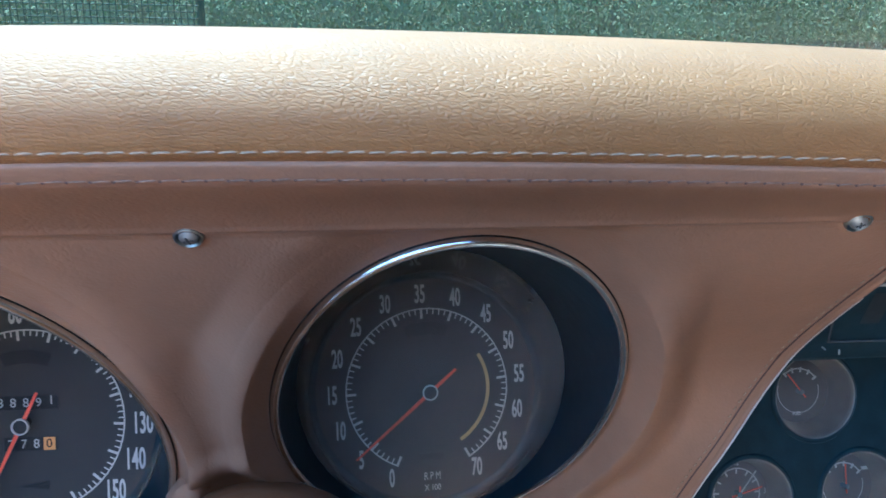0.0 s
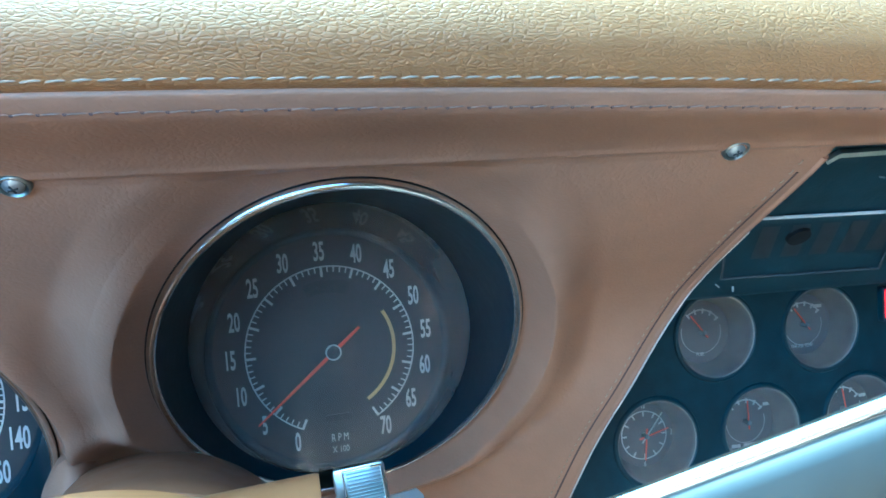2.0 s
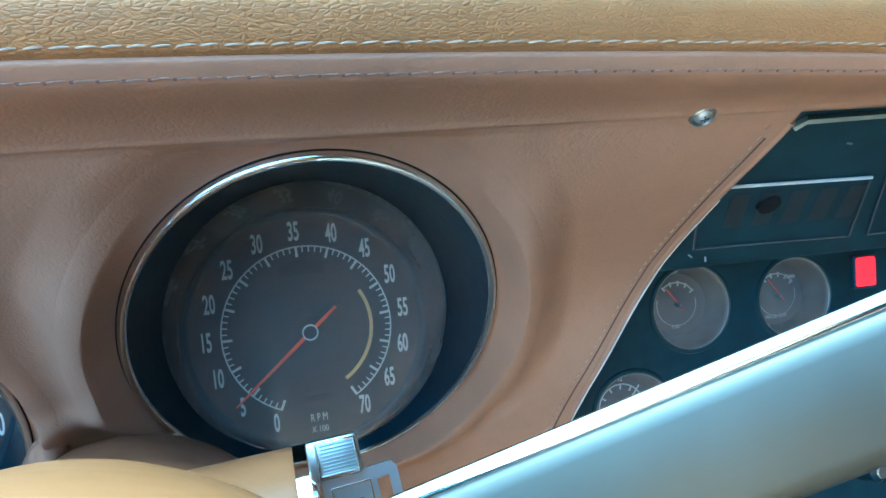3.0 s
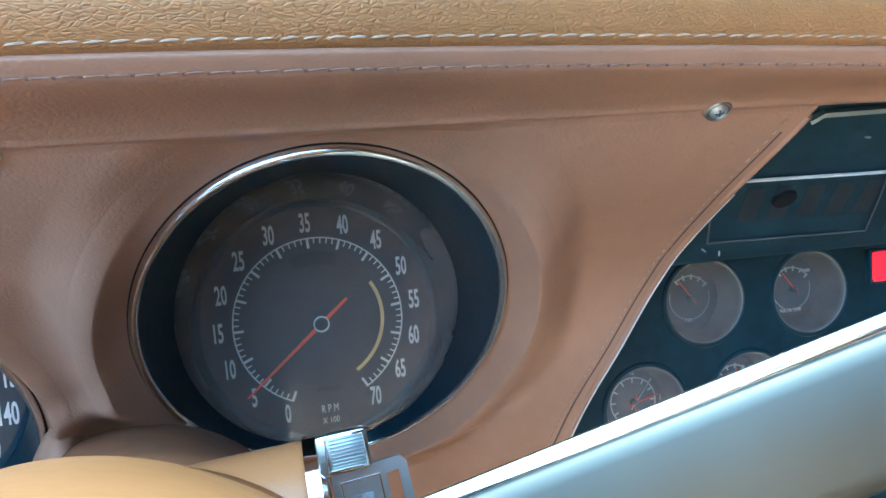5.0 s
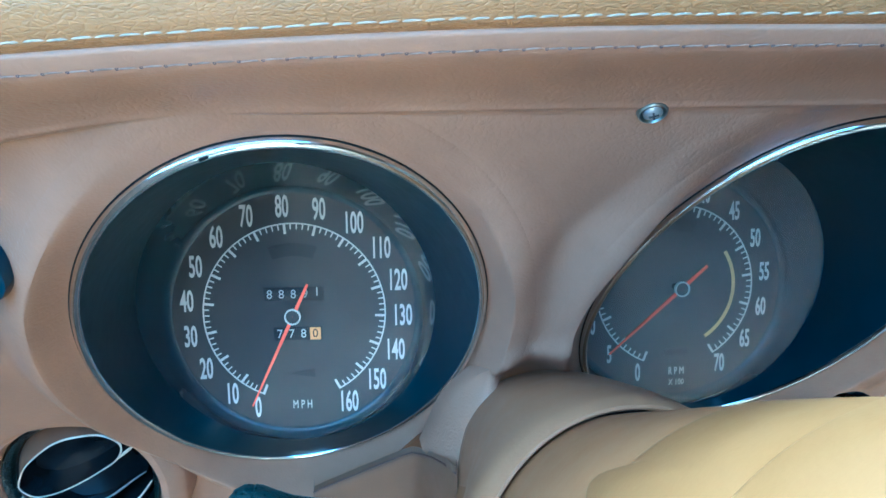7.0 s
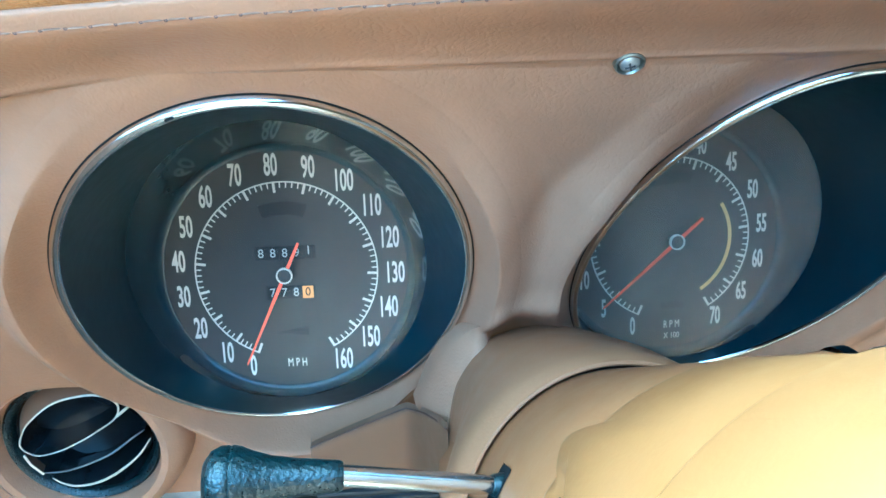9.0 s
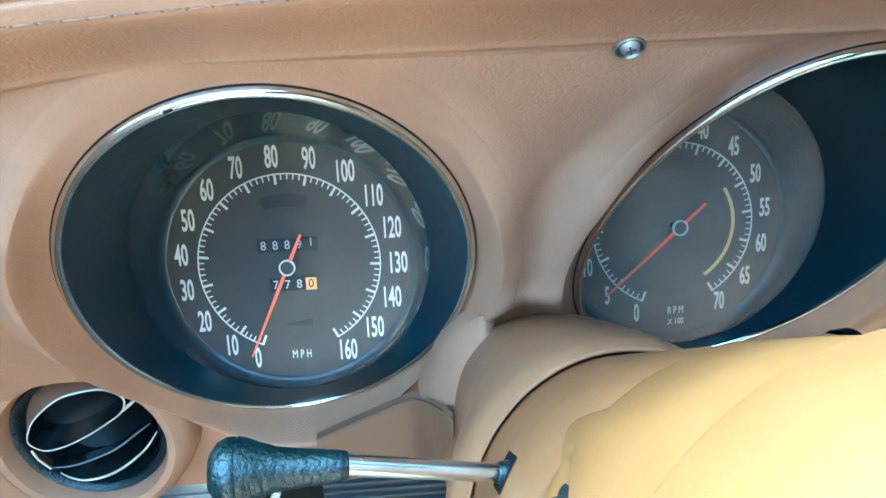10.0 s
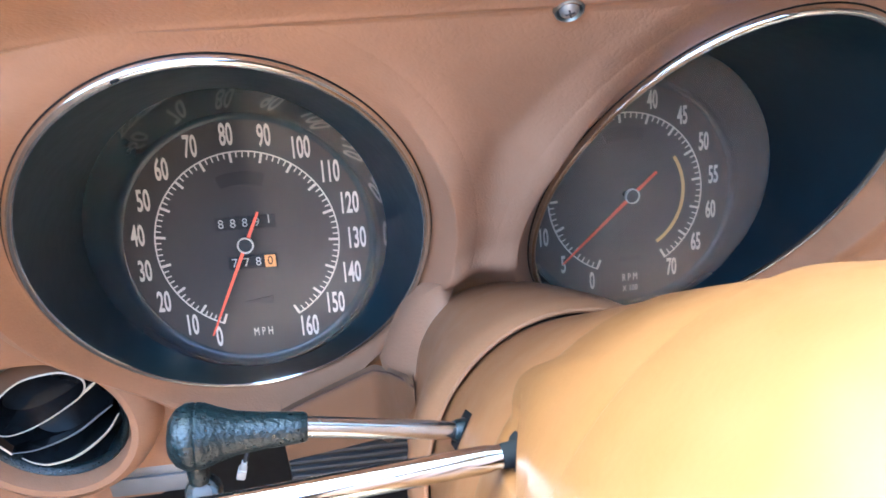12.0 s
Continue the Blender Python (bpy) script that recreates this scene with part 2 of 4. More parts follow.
def solo(name, bm, mat, label="", category="", group="", kind="", smooth=True):
    """A top-level thing of one mesh, in world space."""
    me = bpy.data.meshes.new(name)
    bmesh.ops.recalc_face_normals(bm, faces=bm.faces)
    bm.to_mesh(me)
    bm.free()
    me.materials.append(mat)
    if smooth:
        for p in me.polygons:
            p.use_smooth = True
        me.set_sharp_from_angle(angle=radians(38))
    return tagged(new(name, me), label, category, group, kind)


def grid(bm, rows, close_u=False, close_v=False):
    """Quads between rows of points; rows must be of one length."""
    vs = [[bm.verts.new(p) for p in r] for r in rows]
    nr, nc = len(vs), len(vs[0])
    for i in range(nr if close_u else nr - 1):
        for j in range(nc if close_v else nc - 1):
            a, b, c, d = vs[i][j], vs[i][(j + 1) % nc], vs[(i + 1) % nr][(j + 1) % nc], vs[(i + 1) % nr][j]
            if len({a, b, c, d}) == 4:
                bm.faces.new((a, b, c, d))
    return vs


def lathe(profile, seg=48, m=None, cap_start=False, cap_end=False):
    """Turns a profile of (radius, height) about z."""
    bm = bmesh.new()
    rows = [[(r * math.cos(2 * math.pi * j / seg), r * math.sin(2 * math.pi * j / seg), h) for j in range(seg)] for r, h in profile]
    vs = grid(bm, rows, close_v=True)
    if cap_start:
        bm.faces.new(vs[0])
    if cap_end:
        bm.faces.new(vs[-1])
    if m is not None:
        bm.transform(m)
    return bm


def tube(points, radius, seg=10, closed=False, flat=1.0, caps=True):
    """A round bar along points; radius may be a list."""
    bm = bmesh.new()
    pts = [Vector(p) for p in points]
    n = len(pts)
    radii = radius if isinstance(radius, (list, tuple)) else [radius] * n
    rows = []
    side = None
    for i, p in enumerate(pts):
        a = pts[(i - 1) % n] if closed or i else p
        b = pts[(i + 1) % n] if closed or i < n - 1 else p
        d = (b - a).normalized()
        if side is None:
            side = d.orthogonal().normalized()
        side = (side - d * side.dot(d)).normalized()
        up = d.cross(side)
        rows.append([p + (side * math.cos(2 * math.pi * k / seg) + up * math.sin(2 * math.pi * k / seg) * flat) * radii[i] for k in range(seg)])
    vs = grid(bm, rows, close_u=closed, close_v=True)
    if caps and not closed:
        bm.faces.new(vs[0])
        bm.faces.new(vs[-1])
    return bm


def box(sx, sy, sz, m=None, bevel=0.0, seg=2):
    bm = bmesh.new()
    bmesh.ops.create_cube(bm, size=1.0)
    bm.transform(Matrix.Diagonal((sx, sy, sz, 1)))
    if bevel:
        bmesh.ops.bevel(bm, geom=bm.edges[:], offset=bevel, segments=seg, profile=0.5, affect="EDGES")
    if m is not None:
        bm.transform(m)
    return bm


def join(*parts):
    bm = bmesh.new()
    for p in parts:
        me = bpy.data.meshes.new("tmp")
        p.to_mesh(me)
        bm.from_mesh(me)
        bpy.data.meshes.remove(me)
        p.free()
    return bm


def slab(points, depth, m=None):
    """An outline in x, y with thickness along z (from 0 to depth)."""
    bm = bmesh.new()
    lo = [bm.verts.new((x, y, 0)) for x, y in points]
    hi = [bm.verts.new((x, y, depth)) for x, y in points]
    bm.faces.new(lo[::-1])
    bm.faces.new(hi)
    for i in range(len(points)):
        j = (i + 1) % len(points)
        bm.faces.new((lo[i], lo[j], hi[j], hi[i]))
    if m is not None:
        bm.transform(m)
    return bm


def letters(text, size, m, narrow=1.0, depth=0.00012, heavy=0.0):
    """Letters as a thin mesh, centred on the origin of m, in its x, y."""
    cu = bpy.data.curves.new("letters", "FONT")
    cu.body, cu.size, cu.extrude, cu.offset = text, size, depth, heavy
    cu.align_x, cu.align_y = "CENTER", "CENTER"
    cu.resolution_u = 3
    ob = bpy.data.objects.new("letters", cu)
    me = bpy.data.meshes.new_from_object(ob)
    bm = bmesh.new()
    bm.from_mesh(me)
    bm.transform(m @ Matrix.Diagonal((narrow, 1, 1, 1)))
    bpy.data.objects.remove(ob)
    bpy.data.curves.remove(cu)
    bpy.data.meshes.remove(me)
    return bm


def smooth(a, b, x):
    k = min(1.0, max(0.0, (x - a) / (b - a)))
    return k * k * (3 - 2 * k)


# ---- the two instrument openings ----
class Ring:
    """An oval mouth in the leaning dash face: centre, pitch and yaw of its plane, half axes, and the dial behind it."""

    def __init__(self, centre, pitch, yaw, a, b, rol=0.0):
        self.c = Vector(centre)
        p, w, r = radians(pitch), radians(yaw), radians(rol)
        u = Vector((math.cos(w), math.sin(w), 0))
        n0 = Vector((math.sin(w), -math.cos(w), 0))
        self.n = n0 * math.cos(p) + Vector((0, 0, 1)) * math.sin(p)
        v = self.n.cross(u)
        v = v if v.z > 0 else -v
        self.u = u * math.cos(r) + v * math.sin(r)
        self.v = v * math.cos(r) - u * math.sin(r)
        self.a, self.b = a, b
        self.det = self.u.x * self.v.z - self.v.x * self.u.z

    def at(self, th, grow=0.0, out=0.0):
        return self.c + self.u * (self.a + grow) * math.cos(th) + self.v * (self.b + grow) * math.sin(th) + self.n * out

    def pq(self, x, z):
        dx, dz = x - self.c.x, z - self.c.z
        return (dx * self.v.z - dz * self.v.x) / self.det, (dz * self.u.x - dx * self.u.z) / self.det

    def rho(self, x, z, grow=0.0):
        p, q = self.pq(x, z)
        return math.hypot(p / (self.a + grow), q / (self.b + grow))

    def y(self, x, z):
        return self.c.y - (self.n.x * (x - self.c.x) + self.n.z * (z - self.c.z)) / self.n.y


SPEEDO = Ring((-0.138, 0.2827, 0.7849), -34.5, 6.3, 0.0728, 0.1273, -1.1)
TACH = Ring((0.0460, 0.2797, 0.7996), -32.3, 1.5, 0.0673, 0.1064, 2.0)
RINGS = (SPEEDO, TACH)
Z_CREASE = 0.901
# ---- dashboard ----
COL_X, COL_Y, COL_Z = -0.025, 0.227, 0.7277
COL_YAW, COL_TILT = 10.0, 28.75
COL_D = Vector((math.sin(radians(COL_YAW)) * math.cos(radians(COL_TILT)), -math.cos(radians(COL_YAW)) * math.cos(radians(COL_TILT)), math.sin(radians(COL_TILT))))


def axis_gap(p):
    """Distance of a point from the column's axis."""
    w = p - Vector((COL_X, COL_Y, COL_Z))
    return (w - COL_D * w.dot(COL_D)).length


def sag(x):
    """The dash top bows: highest a little left of the column, lower towards both ends."""
    d = x + 0.03
    if d < 0:
        return -0.23 * d * d
    return -0.10 * min(d, 0.25) ** 2 - 0.05 * max(0.0, d - 0.25)


def sag_crease(x):
    """The fold under the seam strip falls away only at the door end."""
    return -1.5 * max(0.0, -0.13 - x) ** 2


EDGE_Z = (0.60, 0.70, 0.7487, 0.772, 0.791, 0.810, 0.826, 0.846, 0.866, 0.885, 0.905)
EDGE_X = (0.1455, 0.1465, 0.1545, 0.1607, 0.1690, 0.1768, 0.1818, 0.1836, 0.1822, 0.1832, 0.1860)


def edge_x(z):
    """The leather's slanting edge beside the centre console."""
    return sum(float(np.interp(z + k * 0.004, EDGE_Z, EDGE_X)) for k in (-2, -1, 0, 1, 2)) / 5


def edge_y(z):
    return 0.267 + (0.2 if z < 0.826 else 0.662) * (0.826 - z)


def base_y(x, z):
    y = 0.2827 + 0.045 * (x + 0.138) - 0.662 * (z - 0.785)
    # below the dials the panel turns upright
    return -0.008 * math.log(math.exp(-y / 0.008) + math.exp(-0.341 / 0.008))


def face_y(x, z):
    y = base_y(x, z)
    y += (0.2035 - base_y(x, Z_CREASE)) * smooth(0.825, Z_CREASE, z)
    rings = []
    for r in RINGS:
        rho = r.rho(x, z)
        p, q = r.pq(x, z)
        reach = math.hypot(p, q) / max(rho, 1e-6)
        d = (rho - 1) * reach
        rings.append((r, d, q / (r.b * max(rho, 1e-6))))
    k = smooth(0.06, 0.175, x) * (1 - smooth(0.77, 0.86, z))
    y = y + (edge_y(z) - y) * k
    for r, d, q in rings:
        w = 1 - smooth(0.0015, 0.030 - 0.017 * (1 - smooth(-0.85, -0.35, q)), d)
        y = y * (1 - w) + r.y(x, z) * w
        side = 1 - smooth(0.35, 0.9, q)
        low = 1 - smooth(-0.75, 0.1, q)
        rise = min(1.0, max(0.0, (d - 0.0028) / 0.0076))
        rise = 0.75 * rise + 0.25 * smooth(0, 1, rise)
        y -= (0.0005 + 0.0135 * side - 0.0040 * low) * rise * (1 - smooth(0.0104, 0.034 - 0.012 * low, d))
        y += 0.0013 * (1 - smooth(0.0014, 0.0040, d))
    (_, d1, _), (_, d2, _) = rings
    # rolled arch round the column, with a hollow inside it
    g = axis_gap(Vector((x, y, z)))
    if z < 0.80:
        free = smooth(0.004, 0.014, min(d1, d2))
        y -= free * 0.0045 * math.exp(-((g - 0.0745) / 0.0045) ** 2)
        y += free * 0.009 * (1 - smooth(0.056, 0.0735, g))
    y += 0.004 * math.exp(-((d1 - 0.021) / 0.010) ** 2 - ((d2 - 0.021) / 0.010) ** 2)
    return y


dashboard = thing("dashboard", pose(0, 0.3, 0.66), "brown leather covered car dashboard with stitched seams and padded top", "dashboard")


def face_bottom(x):
    """Lower edge of the leather; it drops round the air vent."""
    return 0.6495 - 0.028 * smooth(-0.188, -0.215, x)


def ring_gap(x, z):
    """Distance from the nearer dial opening."""
    out = 1.0
    for r in RINGS:
        p, q = r.pq(x, z)
        rho = max(r.rho(x, z), 1e-6)
        out = min(out, (rho - 1) * math.hypot(p, q) / rho)
    return out


def lip(ring):
    """The rolled leather rim round a dial opening."""
    steps = (0.0003, 0.0012, 0.0022, 0.0034, 0.0050, 0.0066, 0.0082, 0.0094, 0.0100, 0.0104, 0.0110, 0.0120, 0.0136, 0.0156, 0.0176, 0.0196)
    bm = bmesh.new()
    n = 320
    grown = [[ring.at(2 * math.pi * j / n, d) for d in steps] for j in range(n)]
    vs = [[bm.verts.new((p.x, face_y(p.x, p.z) + (0.0004 if k == len(steps) - 1 else -0.0001 if k == len(steps) - 2 else -0.0003), p.z)) for k, p in enumerate(row)] for row in grown]
    for j in range(n):
        for k in range(len(steps) - 1):
            c = grown[j][k]
            if c.z > Z_CREASE - 0.002 or (in_vent(c.x, c.z) and steps[k] > 0.0112):
                continue
            bm.faces.new((vs[j][k], vs[(j + 1) % n][k], vs[(j + 1) % n][k + 1], vs[j][k + 1]))
    return bm


def in_vent(x, z):
    return math.hypot(x + 0.2475, z - 0.694) < 0.0415


def build_face():
    bm = bmesh.new()
    nx, nz = 430, 190
    z1 = Z_CREASE
    vs = {}
    for i in range(nz + 1):
        for j in range(nx + 1):
            zz = 0.64 + (z1 - 0.64) * i / nz
            x = -0.36 + (edge_x(zz) + 0.36) * j / nx
            z0 = face_bottom(x)
            zz = z0 + (z1 - z0) * i / nz
            z = zz + sag_crease(max(x, -0.27)) * smooth(0.80, z1, zz)
            vs[i, j] = [x, z]
    inside = {}
    for k, (x, z) in vs.items():
        inside[k] = next((r for r in RINGS if r.rho(x, z) < 1), None)
    verts = {}
    for i in range(nz):
        for j in range(nx):
            quad = ((i, j), (i, j + 1), (i + 1, j + 1), (i + 1, j))
            if all(inside[k] for k in quad):
                continue
            if all(in_vent(*vs[k]) for k in quad):
                continue
            f = []
            for k in quad:
                if k not in verts:
                    x, z = vs[k]
                    r = inside[k]
                    if in_vent(x, z):
                        k0 = 0.0415 / max(1e-6, math.hypot(x + 0.2475, z - 0.694))
                        x, z = -0.2475 + (x + 0.2475) * k0, 0.694 + (z - 0.694) * k0
                    elif r:
                        p, q = r.pq(x, z)
                        s = 1 / max(r.rho(x, z), 1e-6)
                        pt = r.c + r.u * p * s + r.v * q * s
                        x, z = pt.x, pt.z
                    under = 0.0022 * (1 - smooth(0.0115, 0.0150, ring_gap(x, z)))
                    verts[k] = bm.verts.new((x, face_y(x, z) + under, z))
                f.append(verts[k])
            bm.faces.new(f)
    return bm


for opening in RINGS:
    part("dial_lip", lip(opening), LEATHER, dashboard, "rolled leather rim of a dial opening", world_space=True)
part("face_panel", build_face(), LEATHER, dashboard, "smooth brown leather instrument panel", world_space=True)


def pad_rows(profile, x0, x1, n):
    rows = []
    for i in range(n + 1):
        x = x0 + (x1 - x0) * i / n
        s = sag(x)
        rows.append([(x, y, z + s * smooth(0.900, 0.917, z) + sag_crease(max(x, -0.27)) * (1 - smooth(0.900, 0.917, z))) for y, z in profile])
    return rows


def curve(points, n):
    """A smooth curve through points in y, z."""
    out = []
    for i in range(len(points) - 1):
        p0, p1, p2, p3 = (Vector(points[min(len(points) - 1, max(0, i + k))]) for k in (-1, 0, 1, 2))
        for j in range(n):
            t = j / n
            out.append(0.5 * (2 * p1 + (p2 - p0) * t + (2 * p0 - 5 * p1 + 4 * p2 - p3) * t * t + (3 * p1 - p0 - 3 * p2 + p3) * t ** 3))
    return [tuple(p) for p in out] + [tuple(points[-1])]


X0, X1 = -0.42, 0.95
bm = bmesh.new()
pad_line = curve([(0.1785, 0.9210), (0.1763, 0.9226), (0.1751, 0.9241), (0.1737, 0.9280), (0.1735, 0.9335), (0.178, 0.9405), (0.188, 0.9462), (0.205, 0.9488), (0.24, 0.9485), (0.32, 0.945), (0.45, 0.935), (0.62, 0.92)], 6)
grid(bm, pad_rows(pad_line, X0, X1, 160))
part("pad_top", bm, PAD, dashboard, "tan wrinkled leather dash pad", world_space=True)
bm = bmesh.new()
band_line = curve([(0.1815, 0.9236), (0.1782, 0.9227), (0.1768, 0.9215), (0.1772, 0.9201), (0.1791, 0.9172), (0.1808, 0.9155), (0.1852, 0.9125), (0.1943, 0.9068), (0.2014, 0.9012), (0.2036, 0.8988), (0.2070, 0.8976), (0.2110, 0.8975)], 5)
grid(bm, pad_rows(band_line, X0, X1, 160))
part("seam_band", bm, LEATHER, dashboard, "brown leather seam strip", world_space=True)


def crease_fillet():
    """Soft leather hollow where the seam strip runs into the instrument panel; it is tighter towards the driver's door."""
    rows = []
    for i in range(121):
        x = -0.335 + (edge_x(0.896) - 0.002 + 0.335) * i / 120
        drop = sag_crease(max(x, -0.27))
        reach = 0.0010 + 0.0026 * smooth(-0.20, 0.02, x)
        top = (0.2017 - reach * 1.22, 0.9010 + reach)
        z = 0.9000 - 1.4 * reach
        low = (face_y(x, z) + 0.0001, z)
        lean = (face_y(x, z - 0.001) - face_y(x, z + 0.001)) / 0.002
        fall = top[1] - z
        cut = min(0.8 * fall, max(0.2 * fall, (low[0] - lean * fall - top[0]) / max(0.1, 1.22 - lean)))
        mid = (top[0] + 1.22 * cut, top[1] - cut)
        rows.append([(x, *(top[c] * (1 - t) ** 2 + 2 * mid[c] * t * (1 - t) + low[c] * t * t + (drop if c else 0) for c in (0, 1))) for t in (0, 0.17, 0.33, 0.5, 0.67, 0.83, 1)])
    bm = bmesh.new()
    grid(bm, rows)
    return bm


part("crease_fillet", crease_fillet(), LEATHER, dashboard, world_space=True)


def stitches(name, y, z, pitch, length, radius, lean, mat):
    rng = random.Random(5)
    rows = []
    x = -0.33
    while x < 0.42:
        l = length * rng.uniform(0.93, 1.04)
        s = sag(x)
        dz = rng.uniform(-0.0001, 0.0001)
        pts = [(x + l * k, y - 0.0003 * math.sin(math.pi * k), z + dz + s + lean * (k - 0.5) + 0.0001 * math.sin(math.pi * k)) for k in (0, 0.15, 0.5, 0.85, 1)]
        rows.append(tube(pts, [radius * 0.45, radius, radius * 1.05, radius, radius * 0.45], 6))
        x += pitch
    return tagged(part(name, join(*rows), mat, dashboard, "thread stitching", world_space=True), kind="stuff")


def holes(name, y, z, pitch):
    rows = []
    x = -0.33
    while x < 0.42:
        rows.append(lathe([(0.00048, -0.0002), (0.00044, 0.00012), (0.0001, 0.00015)], 7, pose(x - 0.0003, y, z + sag(x), 105)))
        x += pitch
    return tagged(part(name, join(*rows), HOLE, dashboard, "dark needle holes", world_space=True), kind="stuff")


stitches("upper_stitching", 0.1752, 0.9242, 0.0045, 0.0041, 0.00025, 0.0003, THREAD)
holes("upper_needle_hole", 0.1754, 0.9240, 0.0045)
stitches("lower_stitching", 0.1789, 0.9174, 0.0048, 0.0039, 0.00019, 0.0002, DULL_THREAD)
holes("needle_hole", 0.1790, 0.9174, 0.0048)

low_edge = [-0.36 + 0.006 * k for k in range(60)]
part("lower_roll", tube([(x, face_y(x, face_bottom(x)) + 0.0026, face_bottom(x) - 0.0003) for x in low_edge], 0.0028, 10), LEATHER, dashboard, "rolled lower leather edge", world_space=True)
# rolled and stitched edge beside the console
edge_z = [0.625 + 0.0055 * k for k in range(50)]
edge_pts = [Vector((edge_x(z), face_y(edge_x(z), z), z)) for z in edge_z]
part("edge_roll", tube([p + Vector((0.0002, 0.0010, 0)) for p in edge_pts], 0.0015, 10), LEATHER, dashboard, "rolled leather edge", world_space=True)
part("frayed_edge", tube([p + Vector((0.0014, -0.0004, 0)) for p in edge_pts[3:44]], 0.0004, 6), PALE, dashboard, "pale worn edge", world_space=True)
bm = bmesh.new()
grid(bm, [[p + Vector((0.0006 + 0.004 * k, 0.0015 + 0.016 * k, 0)) for k in range(6)] for p in edge_pts])
part("edge_return", bm, PANEL, dashboard, "dark side wall", world_space=True)
rows = []
for i in range(len(edge_z) * 3 - 3):
    z = 0.640 + 0.0018 * i
    if z > 0.892:
        break
    zz = (z, z + 0.0005, z + 0.0013, z + 0.0016)
    pts = [(edge_x(q) - 0.0072, face_y(edge_x(q) - 0.0072, q) - (0.0002 if j in (0, 3) else 0.0006), q) for j, q in enumerate(zz)]
    if i % 2 == 0:
        rows.append(tube(pts, 0.00024, 5))
tagged(part("edge_stitching", join(*rows), THREAD, dashboard, "thread stitching along the edge", world_space=True), kind="stuff")
part("edge_groove", tube([(edge_x(z) - 0.0046, face_y(edge_x(z) - 0.0046, z) + 0.0002, z) for z in edge_z if z < 0.893], 0.0005, 6), HOLE, dashboard, "dark fold line", world_space=True)

def skirt():
    """Leather fold that drops from the speedometer's rim to a point between the trim and the column hood."""
    outer = [(-0.0565, 0.2850, 0.7735), (-0.0640, 0.2920, 0.7655), (-0.0722, 0.3000, 0.7530), (-0.0785, 0.3060, 0.7380), (-0.0838, 0.3075, 0.7225), (-0.0866, 0.3075, 0.7160)]
    inner = [(-0.0545, 0.2830, 0.7725), (-0.0592, 0.2755, 0.7660), (-0.0655, 0.2715, 0.7583), (-0.0703, 0.2690, 0.7484), (-0.0733, 0.2660, 0.7396), (-0.0752, 0.2640, 0.7350)]
    inner = [Vector(p) + (Vector(p) - Vector((-0.09, 0.025, 0.94))) * 0.042 for p in inner]
    rows = []
    for k in range(11):
        f = k / 10
        line = [Vector(p).lerp(Vector(q), f) + Vector((-0.2, -0.7, 0.6)) * 0.0010 * math.sin(math.pi * f) for p, q in zip(outer, inner)]
        rows.append([p for p in smooth_line(line)])
    edge = [p + Vector((0.002, 0.008, -0.003)) for p in rows[-1]]
    back = [p + Vector((-0.001, 0.012, -0.002)) for p in rows[0]]
    bm = bmesh.new()
    grid(bm, [back] + rows + [edge])
    return bm


def smooth_line(points, n=6):
    """A rounded line through points."""
    out = []
    for i in range(len(points) - 1):
        p0, p1, p2, p3 = (points[min(len(points) - 1, max(0, i + k))] for k in (-1, 0, 1, 2))
        for j in range(n):
            t = j / n
            out.append(0.5 * (2 * p1 + (p2 - p0) * t + (2 * p0 - 5 * p1 + 4 * p2 - p3) * t * t + (3 * p1 - p0 - 3 * p2 + p3) * t ** 3))
    return out + [points[-1]]


part("leather_skirt", skirt(), LEATHER, dashboard, "soft leather fold beside the column hood", world_space=True)
crack = [(-0.0735, 0.7525), (-0.0705, 0.7518), (-0.0685, 0.7505), (-0.0650, 0.7500)]
part("leather_crack", tube([(x, face_y(x, z) - 0.0003, z) for x, z in crack], [0.0001, 0.0003, 0.00025, 0.0001], 6), HOLE, dashboard, "small dark crack", world_space=True)


def screw(name, x, z, r, washer):
    y = face_y(x, z)
    m = Matrix.Translation((x, y - 0.0022, z + 0.0007)) @ Matrix.Rotation(radians(90 + 36), 4, "X")
    cup = part(name, lathe([(r * 1.6, -0.0014), (r * 1.5, 0.0001), (r * 1.35, 0.0004), (r * 1.2, 0.0001), (r * 1.05, -0.001)], 32, m), washer, dashboard, "sunk cup washer", world_space=True)
    part("screw_head", lathe([(r * 1.02, -0.001), (r, 0.0000), (r * 0.75, 0.0006), (r * 0.35, 0.0009), (0.00005, 0.0010)], 24, m), ZINC, cup, "domed steel screw head", world_space=True)
    slots = join(box(r * 1.0, r * 0.18, 0.0006, m @ pose(0, 0, 0.0008, 0, 0, 20)), box(r * 0.18, r * 1.0, 0.0006, m @ pose(0, 0, 0.0008, 0, 0, 20)))
    part("screw_slot", slots, RIB, cup, world_space=True)


screw("face_screw", -0.0331, 0.8965, 0.0025, STEEL)
screw("face_screw", 0.1517, 0.8975, 0.0025, STEEL)


# ---- gauges ----
def dial_frame(centre, pitch, yaw, roll=0.0):
    """x right, y up along the dial, z out of the dial towards the driver."""
    return pose(*centre) @ Matrix.Rotation(radians(yaw), 4, "Z") @ Matrix.Rotation(radians(90 - pitch), 4, "X") @ Matrix.Rotation(radians(roll), 4, "Z")


def wedge(r0, r1, a, half, depth=0.00015, h=0.0003):
    """A tick from radius r0 to r1 at angle a (degrees)."""
    ca, sa = math.cos(radians(a)), math.sin(radians(a))
    pts = [(r0, -half), (r1, -half), (r1, half), (r0, half)]
    return slab([(r * ca - w * sa, r * sa + w * ca) for r, w in pts], depth, pose(0, 0, h))


